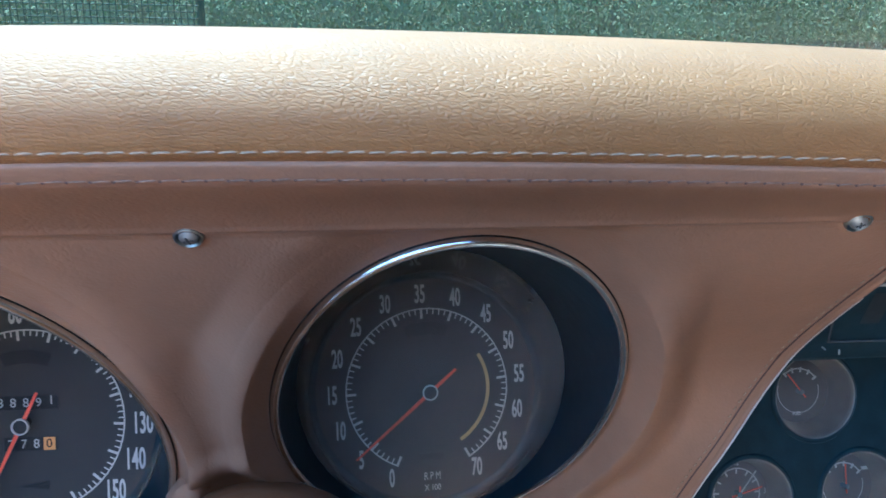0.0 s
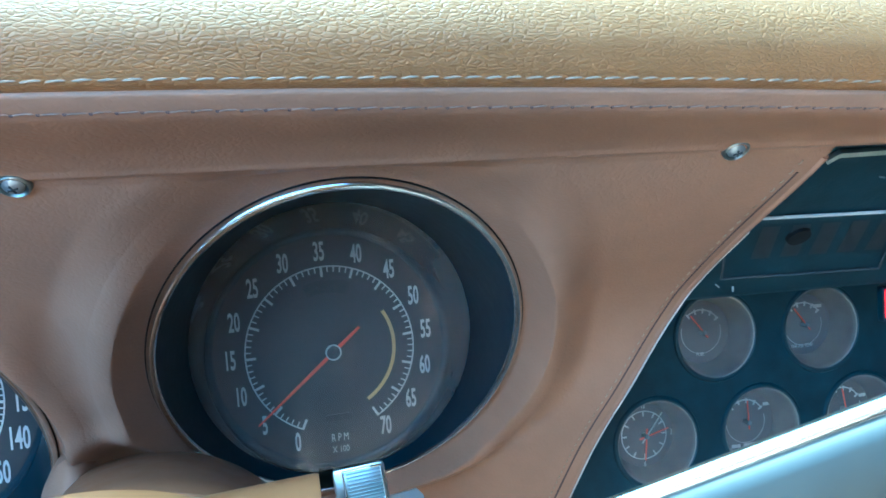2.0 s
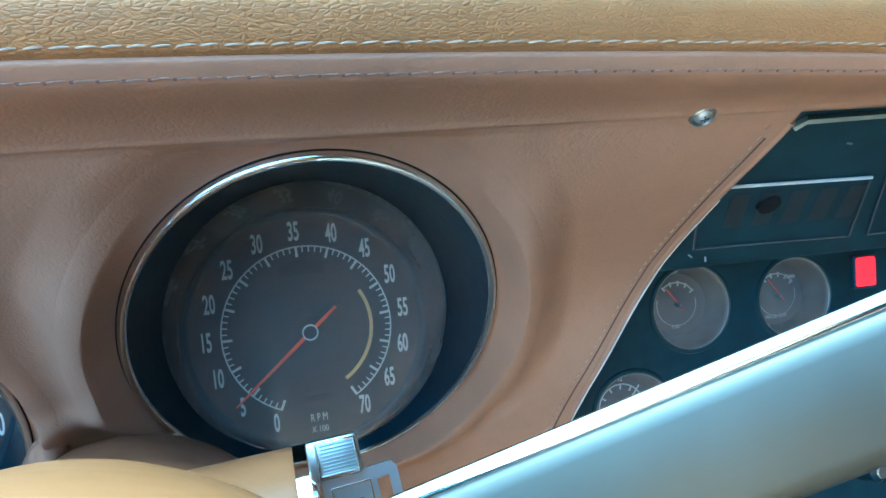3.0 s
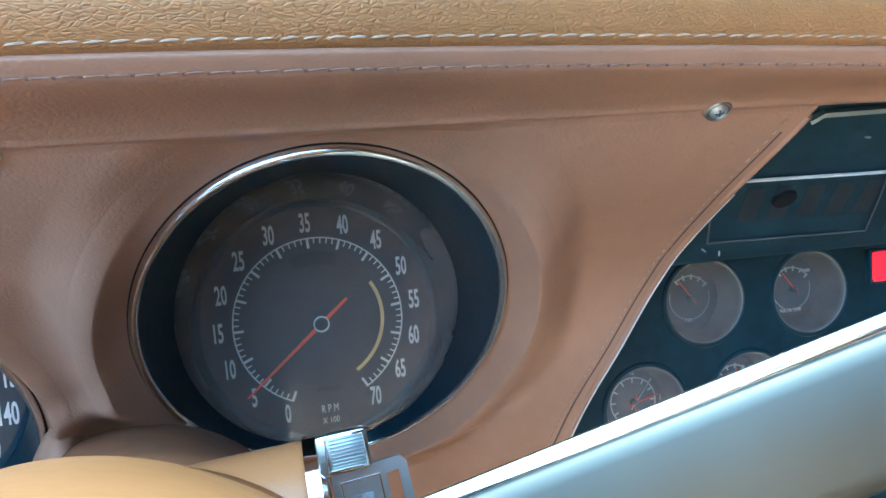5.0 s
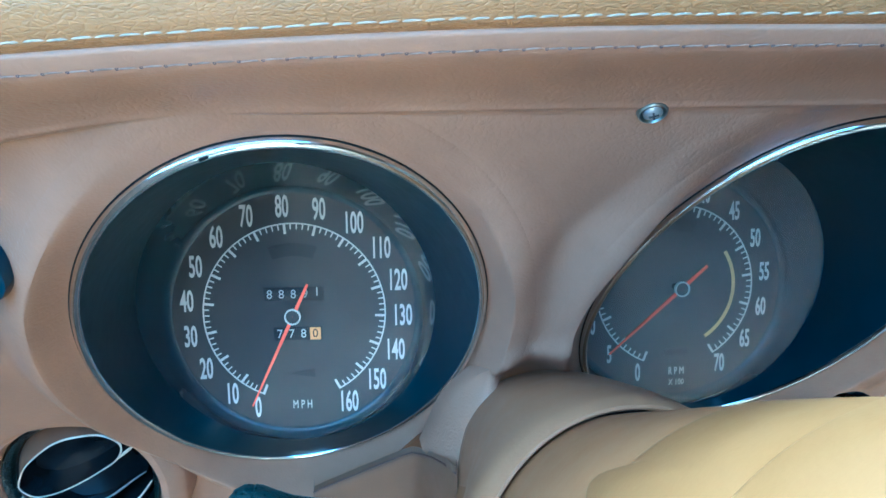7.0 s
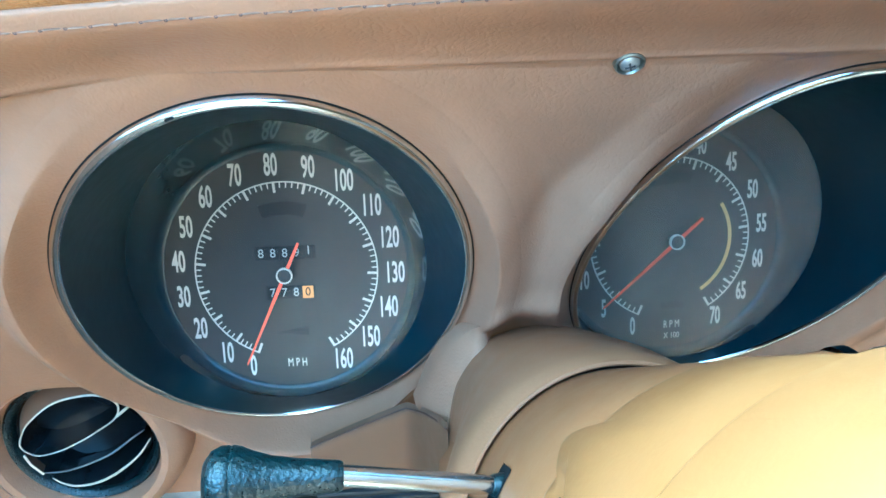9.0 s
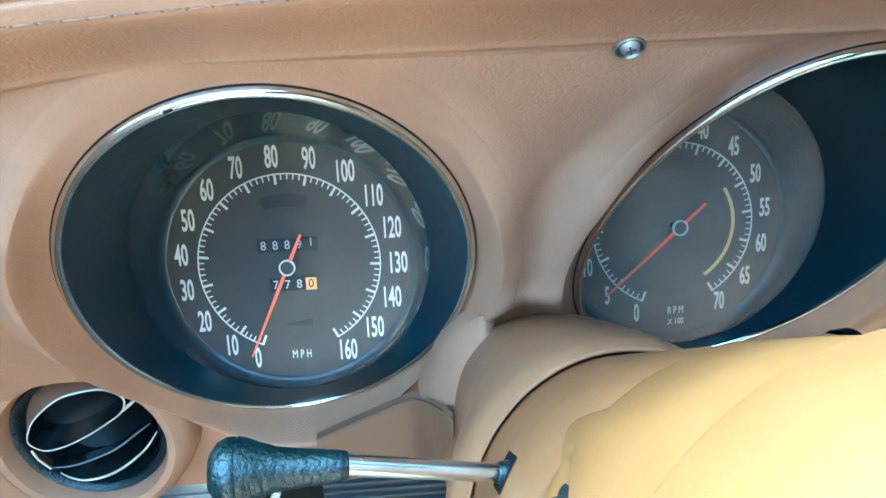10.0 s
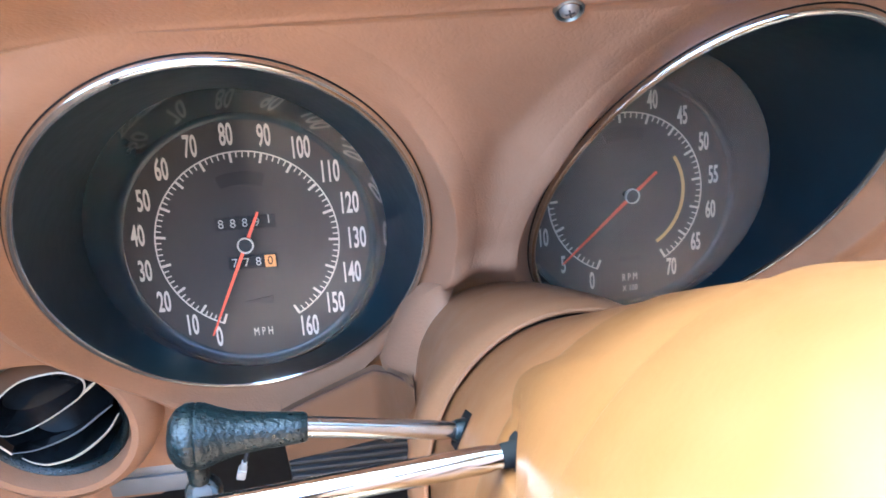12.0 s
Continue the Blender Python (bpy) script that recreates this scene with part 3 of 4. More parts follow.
def arc_band(r0, r1, a0, a1, h, n=40, depth=0.00015):
    bm = bmesh.new()
    rows = []
    for i in range(n + 1):
        a = radians(a0 + (a1 - a0) * i / n)
        c, s = math.cos(a), math.sin(a)
        rows.append([(r0 * c, r0 * s, h), (r1 * c, r1 * s, h), (r1 * c, r1 * s, h + depth), (r0 * c, r0 * s, h + depth)])
    vs = grid(bm, rows, close_v=True)
    bm.faces.new(vs[0])
    bm.faces.new(vs[-1])
    return bm


def mouth(th, radius):
    """Edge of the can in the dial's own frame: it flares and reaches further out at the top, so the cover glass stands nearly upright."""
    return Vector(((radius + 0.0088) * math.cos(th), 0.0070 + (radius + 0.0088) * math.sin(th), 0.0235 + 0.0125 * math.sin(th)))


def can_wall(radius):
    """Glossy flared wall from the dial's edge to the cover glass, with a rounded foot."""
    n = 144
    rows = []
    for j in range(n):
        th = 2 * math.pi * j / n
        foot = Vector((radius * math.cos(th), radius * math.sin(th), 0.0))
        d = foot.normalized()
        top = mouth(th, radius)
        knee = foot + d * 0.0040 + Vector((0, 0, 0.0042))
        row = [foot - d * 0.0006, foot, foot + d * 0.0015 + Vector((0, 0, 0.0004)), foot + d * 0.0030 + Vector((0, 0, 0.0016)), knee]
        rows.append(row + [knee.lerp(top, k) for k in (0.2, 0.4, 0.6, 0.8, 1.0)])
    bm = bmesh.new()
    grid(bm, rows, close_u=True)
    return bm


def tunnel(ring, dial, radius):
    """The dark shroud from the oval mouth back to the can."""
    rows = []
    n = 144
    for j in range(n):
        th = 2 * math.pi * j / n
        p = ring.at(th, -0.0012, 0.0005)
        local = dial.inverted() @ p
        q = dial @ mouth(math.atan2(local.y - 0.007, local.x), radius)
        rows.append([p + (q - p) * k for k in (0, 0.06, 0.2, 0.4, 0.6, 0.8, 0.94, 1.0)])
    bm = bmesh.new()
    grid(bm, rows, close_u=True)
    return bm


def cover(radius):
    """Flat cover glass in the can's mouth."""
    n = 72
    bm = bmesh.new()
    bm.faces.new([bm.verts.new(mouth(2 * math.pi * j / n, radius - 0.0003) - Vector((0, 0, 0.0004))) for j in range(n)])
    return bm


def bezel(ring):
    """Chrome strip with a rounded crown round the oval mouth."""
    rows = []
    n = 160
    for j in range(n):
        th = 2 * math.pi * j / n
        rows.append([ring.at(th, g, o) for g, o in ((-0.0012, 0.0002), (-0.0012, 0.0009), (-0.0008, 0.0017), (0.0000, 0.0021), (0.0008, 0.0020), (0.0015, 0.0014), (0.0019, 0.0004), (0.0020, -0.003))])
    bm = bmesh.new()
    grid(bm, rows, close_u=True)
    return bm


def gasket(ring):
    """Thin dark tube painted in for the shadow line between chrome and leather."""
    return tube([ring.at(2 * math.pi * j / 160, 0.0021, -0.0002) for j in range(160)], 0.00022, 6, closed=True)


def instrument(name, ring, dial, label, numbers, angle_of, divisions, needle_angle, words, radius, R_TICK=0.0449, size=0.0149, r_num=0.0526):
    g = thing(name, dial, label, "gauge")
    part("bezel", bezel(ring), BEZEL, g, "thin chrome bezel", world_space=True)
    part("gasket", gasket(ring), DIAL_DARK, g, world_space=True)
    part("shroud", tunnel(ring, dial, radius), SHROUD, g, "deep satin black shroud", world_space=True)
    part("can_wall", can_wall(radius), GLOSS, g, "glossy black inner wall")
    face = part("dial_face", lathe([(radius, -0.002), (radius, 0.0), (0.0001, 0.0)], 96), DIAL, g, "charcoal dial")
    ticks = []
    first, last = numbers[0], numbers[-1]
    step = (numbers[1] - numbers[0]) / divisions
    for i in range(int(round((last - first) / step)) + 1):
        major = i % divisions == 0
        a = angle_of(first + step * i)
        ticks.append(wedge(R_TICK - (0.0054 if major else 0.0032), R_TICK, a, 0.00062 if major else 0.00032))
    ticks.append(arc_band(R_TICK - 0.0007, R_TICK, angle_of(first), angle_of(last), 0.0003, 120))
    part("tick_marks", join(*ticks), MARK, face, "printed white scale")
    for v in numbers:
        a = radians(angle_of(v))
        rr = r_num + (0.0006 if v >= 100 else 0)
        part("numeral", letters(str(v), size, pose(rr * math.cos(a), rr * math.sin(a), 0.0003), 0.44, heavy=0.00028), MARK, face, smooth=False)
    for text, size, x, y, narrow in words:
        part("lettering", letters(text, size, pose(x, y, 0.0003), narrow), MARK, face, smooth=False)
    part("indicator_window", arc_band(0.0285, 0.0350, 70, 110, 0.0002, 20, 0.0003), WINDOW, face, "dark warning lamp window")
    ca = radians(needle_angle)
    m = pose(0, 0, 0.008) @ Matrix.Rotation(ca, 4, "Z")
    ndl = part("needle", slab([(-0.0175, -0.0006), (0.0, -0.0009), (0.049, -0.00035), (0.0495, 0.0), (0.049, 0.00035), (0.0, 0.0009), (-0.0175, 0.0006)], 0.0008, m), RED, g, "orange red pointer", smooth=False)
    part("needle_hub", lathe([(0.0016, 0.0), (0.0016, 0.0070), (0.0034, 0.0082), (0.0032, 0.0090), (0.0001, 0.0092)], 32), DIAL, ndl)
    part("hub_ring", lathe([(0.0039, 0.0080), (0.0039, 0.0098), (0.0033, 0.0098), (0.0033, 0.0080)], 40), MARK, ndl, "pale ring on the hub")
    glass = part("lens", cover(radius), VEILED_LENS if name == "tachometer" else LENS, g, "cover glass with a painted milky veil" if name == "tachometer" else "clear cover glass", smooth=False)
    glass.visible_shadow = False
    return g, face


speedo_dial = dial_frame((-0.1467, 0.3587, 0.7630), 14.5, -1.0)
tach_dial = dial_frame((0.0467, 0.3625, 0.7690), 16.0, 3.0)
speedometer, sp_face = instrument("speedometer", SPEEDO, speedo_dial, "round charcoal speedometer in a deep chrome rimmed oval of the dashboard", list(range(0, 161, 10)), lambda v: 251 - 1.955 * v if v >= 10 else 247.5 - 1.605 * v, 5, 244.5, [("M P H", 0.0062, 0.002, -0.0475, 0.62)], 0.0597)
tachometer, ta_face = instrument("tachometer", TACH, tach_dial, "round charcoal tachometer with a yellow arc in a chrome rimmed oval", list(range(0, 71, 5)), lambda v: 246.0 - 4.37 * v, 5, 219.5, [("R P M", 0.0058, 0.001, -0.0450, 0.62), ("X 100", 0.0046, 0.001, -0.0510, 0.75)], 0.0572, 0.0421, 0.0130, 0.0490)
part("bezel_chip", box(0.0026, 0.0012, 0.0008, Matrix.Translation(SPEEDO.at(radians(104), 0.0006, 0.0018)) @ pose(0, 0, 0, 20, -20, 0), 0.0003), DIAL_DARK, speedometer, "dark chip in the chrome", world_space=True)
part("mark_window", box(0.0125, 0.0034, 0.0003, pose(0.001, -0.0345, 0.0005)), WINDOW, ta_face, "dark slot")
part("yellow_arc", arc_band(0.0308, 0.0326, 32, -59, 0.0004), YELLOW, ta_face, "yellow warning arc")
# odometer drums
for y, digits, x0, size in ((0.0095, "88891", -0.0148, 0.0062), (-0.0105, "7780", -0.0105, 0.0062)):
    n = len(digits)
    w = 0.0058
    win = part("odometer_window", box(w * n + 0.0006, 0.0066, 0.0006, pose(x0 + w * n / 2, y, 0.0008), 0.0002), WINDOW, sp_face, "black counter window")
    for k, ch in enumerate(digits):
        last = k == n - 1
        if n == 4 and last:
            part("drum", box(w * 0.92, 0.0062, 0.0004, pose(x0 + w * (k + 0.5), y, 0.0011)), ORANGE, win, "orange tenths drum")
        part("digit", letters(ch, size, pose(x0 + w * (k + 0.5), y + (0.001 if n == 5 and last else 0), 0.00140), 0.95), DIAL_DARK if n == 4 and last else DRUM_PRINT, win, smooth=False)
part("mark_window", slab([(-0.006, -0.031), (0.009, -0.0285), (0.009, -0.033)], 0.0003, pose(0, 0, 0.0008)), WINDOW, sp_face)
# ---- centre console ----
def plane_sheet(width, height, holes, step=0.004, inset=0.006):
    """A flat sheet in x, y with round holes whose rims are turned in along -z."""
    bm = bmesh.new()
    nx, ny = int(width / step), int(height / step)
    pts = {(i, j): (-width / 2 + width * j / nx, -height / 2 + height * i / ny) for i in range(ny + 1) for j in range(nx + 1)}
    hit = {k: next((h for h in holes if math.hypot(p[0] - h[0], p[1] - h[1]) < h[2]), None) for k, p in pts.items()}
    made = {}
    for i in range(ny):
        for j in range(nx):
            quad = ((i, j), (i, j + 1), (i + 1, j + 1), (i + 1, j))
            if all(hit[k] for k in quad):
                continue
            f = []
            for k in quad:
                if k not in made:
                    x, y = pts[k]
                    h = hit[k]
                    if h:
                        d = max(1e-6, math.hypot(x - h[0], y - h[1]))
                        x, y = h[0] + (x - h[0]) * h[2] / d, h[1] + (y - h[1]) * h[2] / d
                    made[k] = bm.verts.new((x, y, 0))
                f.append(made[k])
            bm.faces.new(f)
    return bm


console = thing("centre_console", pose(0.27, 0.33, 0.55), "black plastic centre console panel with gauges under a radio", "console")
PANEL_TILT = 17.2
panel_m = dial_frame((0.27, 0.3078, 0.7355), PANEL_TILT, 0)
# gauge places in the panel's own x, y
SPOTS = [(-0.0367, 0.0442), (0.0228, 0.0431), (-0.0710, -0.0055), (-0.0134, -0.0050), (0.0450, -0.0045)]
bm = plane_sheet(0.26, 0.26, [(x + 0.0155 - 0.0300, y + 0.03, 0.0205) for x, y in SPOTS])
bm.transform(panel_m @ pose(0.0145, -0.03, 0))
part("gauge_panel", bm, PANEL, console, "matt black gauge panel", world_space=True)
# upper block that carries the radio and overhangs the gauges
bm = bmesh.new()
prof = [(0.34, 0.8190), (0.2765, 0.8195), (0.2742, 0.8205), (0.2728, 0.8225), (0.2300, 0.8875), (0.2230, 0.8960), (0.2180, 0.8990), (0.31, 0.905)]
grid(bm, [[(x, y, z) for y, z in prof] for x in [0.168 + 0.05 * k for k in range(8)]])
part("radio_block", bm, PANEL, console, "black overhanging radio housing", world_space=True)
rad_n = Vector((0, -0.834, -0.552)).normalized()
rad_u, rad_v = Vector((1, 0, 0)), Vector((0, -0.552, 0.834))


def on_block(x, z, out=0.0):
    """A point on the sloping front of the radio block."""
    return Vector((x, 0.2648 - 0.662 * (z - 0.8345), z)) + rad_n * out


def bar(points, r, flat=1.0):
    return tube(points, r, 6, flat=flat)


def frame_of(corners, r):
    return join(*[bar([corners[i], corners[(i + 1) % 4]], r) for i in range(4)])


radio = thing("radio", Matrix.Translation(on_block(0.215, 0.85)), "black car radio with a thin pale frame above the gauges", "radio")
c1 = [on_block(0.1936, 0.8335, 0.001), on_block(0.2669, 0.8320, 0.001), on_block(0.2523, 0.8638, 0.001), on_block(0.1800, 0.8648, 0.001)]
part("frame", frame_of(c1, 0.0005), RIB, radio, "thin dark frame", world_space=True)
part("frame_top", bar([c1[2], c1[3]], 0.0007), PALE, radio, "pale upper edge", world_space=True)
bm = bmesh.new()
bm.faces.new([bm.verts.new(p) for p in (on_block(0.1946, 0.8345, 0.0004), on_block(0.2654, 0.8330, 0.0004), on_block(0.2513, 0.8628, 0.0004), on_block(0.1810, 0.8638, 0.0004))])
part("radio_face", bm, PANEL, radio, "glossy black face", world_space=True)
for k in range(5):
    x = 0.1965 + 0.0126 * k
    bm = bmesh.new()
    bm.faces.new([bm.verts.new(p) for p in (on_block(x + 0.004, 0.8435, 0.0008), on_block(x + 0.0120, 0.8435, 0.0008), on_block(x + 0.0068, 0.8600, 0.0008), on_block(x - 0.0006, 0.8600, 0.0008))])
    r = part("push_button", bm, BUTTON, radio, "dim grey push button", world_space=True)
m = Matrix.Translation(on_block(0.2140, 0.8545)) @ Matrix.Rotation(radians(90 + 33.5), 4, "X")
part("tuning_dot", lathe([(0.0048, 0), (0.0044, 0.002), (0.0001, 0.0022)], 20, m), DIAL_DARK, radio, world_space=True)
c2 = [on_block(0.2763, 0.8318, 0.001), on_block(0.3280, 0.8318, 0.001), on_block(0.3140, 0.8635, 0.001), on_block(0.2592, 0.8635, 0.001)]
part("side_frame", frame_of(c2, 0.0005), RIB, radio, "thin grey frame", world_space=True)
part("top_highlight", bar([on_block(0.2005, 0.8890, 0.0015), on_block(0.2035, 0.8915, 0.0015), on_block(0.28, 0.8930, 0.0015), on_block(0.40, 0.8930, 0.0015)], 0.0016), STEEL, console, "bright bar standing for the highlight on the dark edge", world_space=True)
for x, z, a in ((0.1946, 0.8290, 40), (0.2030, 0.8262, 80), (0.2300, 0.8800, 10)):
    part("paint_chip", box(0.0022, 0.0004, 0.0007, Matrix.Translation(on_block(x, z, 0.0006)) @ pose(0, 0, 0, 33, a, 0)), GREY, console, "pale scratch", world_space=True)
# red warning lens on the block's lower lip
lens_m = Matrix.Translation((0.3060, 0.2955, 0.8000)) @ Matrix.Rotation(radians(90 - 17), 4, "X")
lamp = thing("warning_light", lens_m, "lit red rectangular warning light in the console", "light")
part("lamp_frame", box(0.0125, 0.0165, 0.004, pose(0, 0, 0.001), 0.0008), PANEL, lamp)
part("lamp_lens", box(0.0105, 0.0140, 0.003, pose(0, 0, 0.0028), 0.0010), RED_LAMP, lamp, "glowing red lens")


def small_gauge(index, label, needle, words, arc, clock=False, text=""):
    x, y = SPOTS[index]
    g = thing("small_gauge", panel_m @ pose(x, y, -0.0143), label, "gauge", "gauges in the centre console")
    part("cup", lathe([(0.0216, 0.0142), (0.0211, 0.0150), (0.0204, 0.0146), (0.0196, 0.0110), (0.0178, 0.0040), (0.0160, 0.0004)], 48), CUP, g, "grey inner cup wall")
    part("rim", lathe([(0.0235, 0.0140), (0.0228, 0.0152), (0.0216, 0.0154), (0.0208, 0.0148)], 48), PANEL, g, "black rim")
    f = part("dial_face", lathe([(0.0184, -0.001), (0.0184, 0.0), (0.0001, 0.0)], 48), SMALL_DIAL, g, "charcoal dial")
    if clock:
        marks = [wedge(0.0095, 0.0125, 30 * k, 0.0004, 0.0001, 0.0002) for k in range(12)]
        marks.append(arc_band(0.0119, 0.0125, 0, 360, 0.0002, 48, 0.0001))
        part("scale", join(*marks), MARK, f, "white clock ring")
        for k, ch in ((90, "12"), (0, "3"), (270, "6")):
            a = radians(k)
            part("numeral", letters(ch, 0.0042, pose(0.0150 * math.cos(a), 0.0150 * math.sin(a), 0.0003), 0.6), MARK, f, smooth=False)
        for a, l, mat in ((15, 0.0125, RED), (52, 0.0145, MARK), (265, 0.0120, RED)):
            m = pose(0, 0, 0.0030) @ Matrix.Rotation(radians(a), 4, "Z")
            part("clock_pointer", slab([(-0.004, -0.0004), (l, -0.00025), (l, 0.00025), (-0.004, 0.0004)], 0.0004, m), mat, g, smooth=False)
    else:
        a0, a1 = arc
        marks = [arc_band(0.0110, 0.0117, a0, a1, 0.0002, 40, 0.0001), arc_band(0.0110, 0.0113, a1 - 230, a1 - 20, 0.0002, 30, 0.0001)]
        for k in range(5):
            marks.append(wedge(0.0095, 0.0122, a0 + (a1 - a0) * k / 4, 0.0005, 0.0001, 0.0002))
        part("scale", join(*marks), MARK, f, "white arc scale")
        if text:
            part("lettering", letters(text, 0.0027, pose(-0.001, -0.0115, 0.0003), 0.8), MARK, f, smooth=False)
        for bx, by, w in words:
            part("lettering_bar", box(w, 0.0017, 0.0002, pose(bx, by, 0.0003)), MARK, f, smooth=False)
        m = pose(0, 0, 0.0030) @ Matrix.Rotation(radians(needle), 4, "Z")
        part("needle", slab([(-0.0035, -0.0003), (0.0115, -0.0003), (0.0115, 0.0003), (-0.0035, 0.0003)], 0.0004, m), RED, g, "red pointer", smooth=False)
    part("hub", lathe([(0.0013, 0.0), (0.0013, 0.0038), (0.0008, 0.0042), (0.0001, 0.0042)], 20), GREY, g)
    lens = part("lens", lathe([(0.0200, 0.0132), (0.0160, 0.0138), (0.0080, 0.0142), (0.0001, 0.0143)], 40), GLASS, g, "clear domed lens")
    lens.visible_shadow = False


small_gauge(0, "small round charcoal gauge with a short red pointer", 128, [], (130, 35), text="FUEL")
small_gauge(1, "small round charcoal temperature gauge with lettering", 128, [(0.009, 0.009, 0.005)], (130, 35), text="WATER TEMP")
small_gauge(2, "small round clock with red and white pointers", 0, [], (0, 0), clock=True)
small_gauge(3, "small round charcoal gauge with upright red pointer", 92, [(-0.006, -0.0125, 0.005), (0.002, -0.0125, 0.007), (0.0125, 0.008, 0.004)], (135, 35))
small_gauge(4, "small round charcoal gauge half hidden by the spoke", 100, [(-0.002, -0.0125, 0.010), (0.0125, 0.006, 0.004)], (135, 35))
for x, z, r in ((0.2270, 0.703, 0.0050), (0.330, 0.688, 0.0075)):
    kn = thing("console_knob", dial_frame((x, 0.3078 - 0.3096 * (0.7355 - z), z), PANEL_TILT, 0), "small black console knob with bright cap", "knob")
    part("knob_body", lathe([(r * 1.3, 0), (r * 1.2, 0.004), (r, 0.006), (r * 0.95, 0.013), (r * 0.7, 0.0145), (0.0001, 0.0145)], 28), GLOSS, kn)
    part("knob_cap", lathe([(r * 0.6, 0.0144), (r * 0.5, 0.0152), (0.0001, 0.0153)], 24), CHROME, kn, "bright cap")

# ---- steering column ----
def col(s):
    """Frame at s metres up the column from the dash: z runs towards the driver, x to the right."""
    return pose(COL_X, COL_Y, COL_Z) @ Matrix.Rotation(radians(COL_YAW), 4, "Z") @ Matrix.Rotation(radians(90 - COL_TILT), 4, "X") @ pose(0, 0, s)


column = thing("steering_column", col(-0.06), "tan plastic steering column with a wider collar in the sun", "steering column")
B = 0.06
SKIN = ((-0.055, 0.0460), (0.0, 0.0505), (0.029, 0.0548), (0.050, 0.0576), (0.070, 0.0604), (0.090, 0.0632), (0.1070, 0.0652))
COLLAR = ((0.1050, 0.0625), (0.1054, 0.0652), (0.1064, 0.0661), (0.1085, 0.0667), (0.120, 0.0681), (0.130, 0.0692), (0.140, 0.0703), (0.1545, 0.0715), (0.1555, 0.0727), (0.1570, 0.0733), (0.180, 0.0738), (0.228, 0.0740), (0.236, 0.0705))


def slot_s(a):
    """Where the signal lever's hollow ends, at a degrees from the top."""
    return 0.1160 + 0.00147 * (a - 44)


def dent(s, a):
    """Depth of the hollow that the signal lever leaves through."""
    u = (a - 49.5) / 8.0
    if abs(u) >= 1:
        return 0.0
    wide = 0.0150 * math.sqrt(1 - u * u)
    f = (s - (slot_s(a) - wide)) / wide
    return 0.0036 * smooth(0, 1, f) * smooth(0, 0.4, 1 - abs(u)) if 0 < f < 1 else 0.0


def flat_side(s, a):
    """The housing is flatter on the side of the ignition lock."""
    a = a - 360 if a > 180 else a
    return 0.0075 * smooth(6, -42, a) * smooth(0.085, 0.115, s)


def col_r(s):
    """Radius of the column's skin at s."""
    line = SKIN if s < 0.1060 else COLLAR
    return float(np.interp(s, [p[0] for p in line], [p[1] for p in line]))


def column_skin(line, step, n=300):
    """A turned shell with the lever's hollow pressed into it."""
    mid = slot_s(49.5)
    marks = sorted({p[0] for p in line} | {q for q in (mid - 0.0001, mid + 0.0001) if line[0][0] < q < line[-1][0]} | {round(line[0][0] + step * k, 5) for k in range(1, 400) if 0.099 < line[0][0] + step * k < min(0.136, line[-1][0])})
    rows = []
    for s in marks:
        r = float(np.interp(s, [p[0] for p in line], [p[1] for p in line]))
        row = []
        for j in range(n):
            a = 360 * j / n
            near = (1 - smooth(9, 22, abs(a - 49.5))) * smooth(0.106, 0.117, s) * (1 - smooth(0.130, 0.142, s)) * (0 if s > line[-1][0] - 0.0001 or s < line[0][0] + 0.0001 else 1)
            q = s + 0.00147 * (a - 49.5) * near
            d = r - dent(q, a) - flat_side(q, a)
            row.append((-d * math.sin(radians(a)), d * math.cos(radians(a)), B + q))
        rows.append(row)
    bm = bmesh.new()
    grid(bm, rows, close_v=True)
    return bm


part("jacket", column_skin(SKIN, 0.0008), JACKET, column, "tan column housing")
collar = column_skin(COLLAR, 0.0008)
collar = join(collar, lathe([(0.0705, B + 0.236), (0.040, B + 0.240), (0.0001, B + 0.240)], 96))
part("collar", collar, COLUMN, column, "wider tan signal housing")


def patch_on_col(s0, s1, a0, a1, lift, n=10, taper=0.0):
    """A curved patch of the column's skin; angles in degrees from the top, plus to the left."""
    bm = bmesh.new()
    rows = []
    for i in range(n + 1):
        row = []
        for j in range(n + 1):
            k = j / n
            s = s0 + (s1 - s0) * (i / n) * (1 - taper + taper * math.sin(math.pi * k))
            a = radians(a0 + (a1 - a0) * k)
            r = col_r(s) + lift
            row.append((-r * math.sin(a), r * math.cos(a), B + s))
        rows.append(row)
    grid(bm, rows)
    return bm


part("lever_slot", patch_on_col(0.0555, 0.0680, 49.5, 60, 0.0003), DIAL_DARK, column, "dark slot of the lever")
bm = bmesh.new()
rows = []
for j in range(13):
    a = 44.5 + 10.5 * j / 12
    wide = 0.0095 * math.sin(math.pi * (j + 0.4) / 12.8)
    row = []
    for i in range(7):
        q = slot_s(a) - 0.0002 - wide * (1 - i / 6)
        r = col_r(q) - dent(q, a) + 0.0004
        row.append((-r * math.sin(radians(a)), r * math.cos(radians(a)), B + q))
    rows.append(row)
grid(bm, rows)
part("signal_slot", bm, DIAL_DARK, column, "dark mouth of the signal lever")

hood = thing("column_hood", col(-0.05), "brown plastic hood over the steering column at the dashboard", "trim")


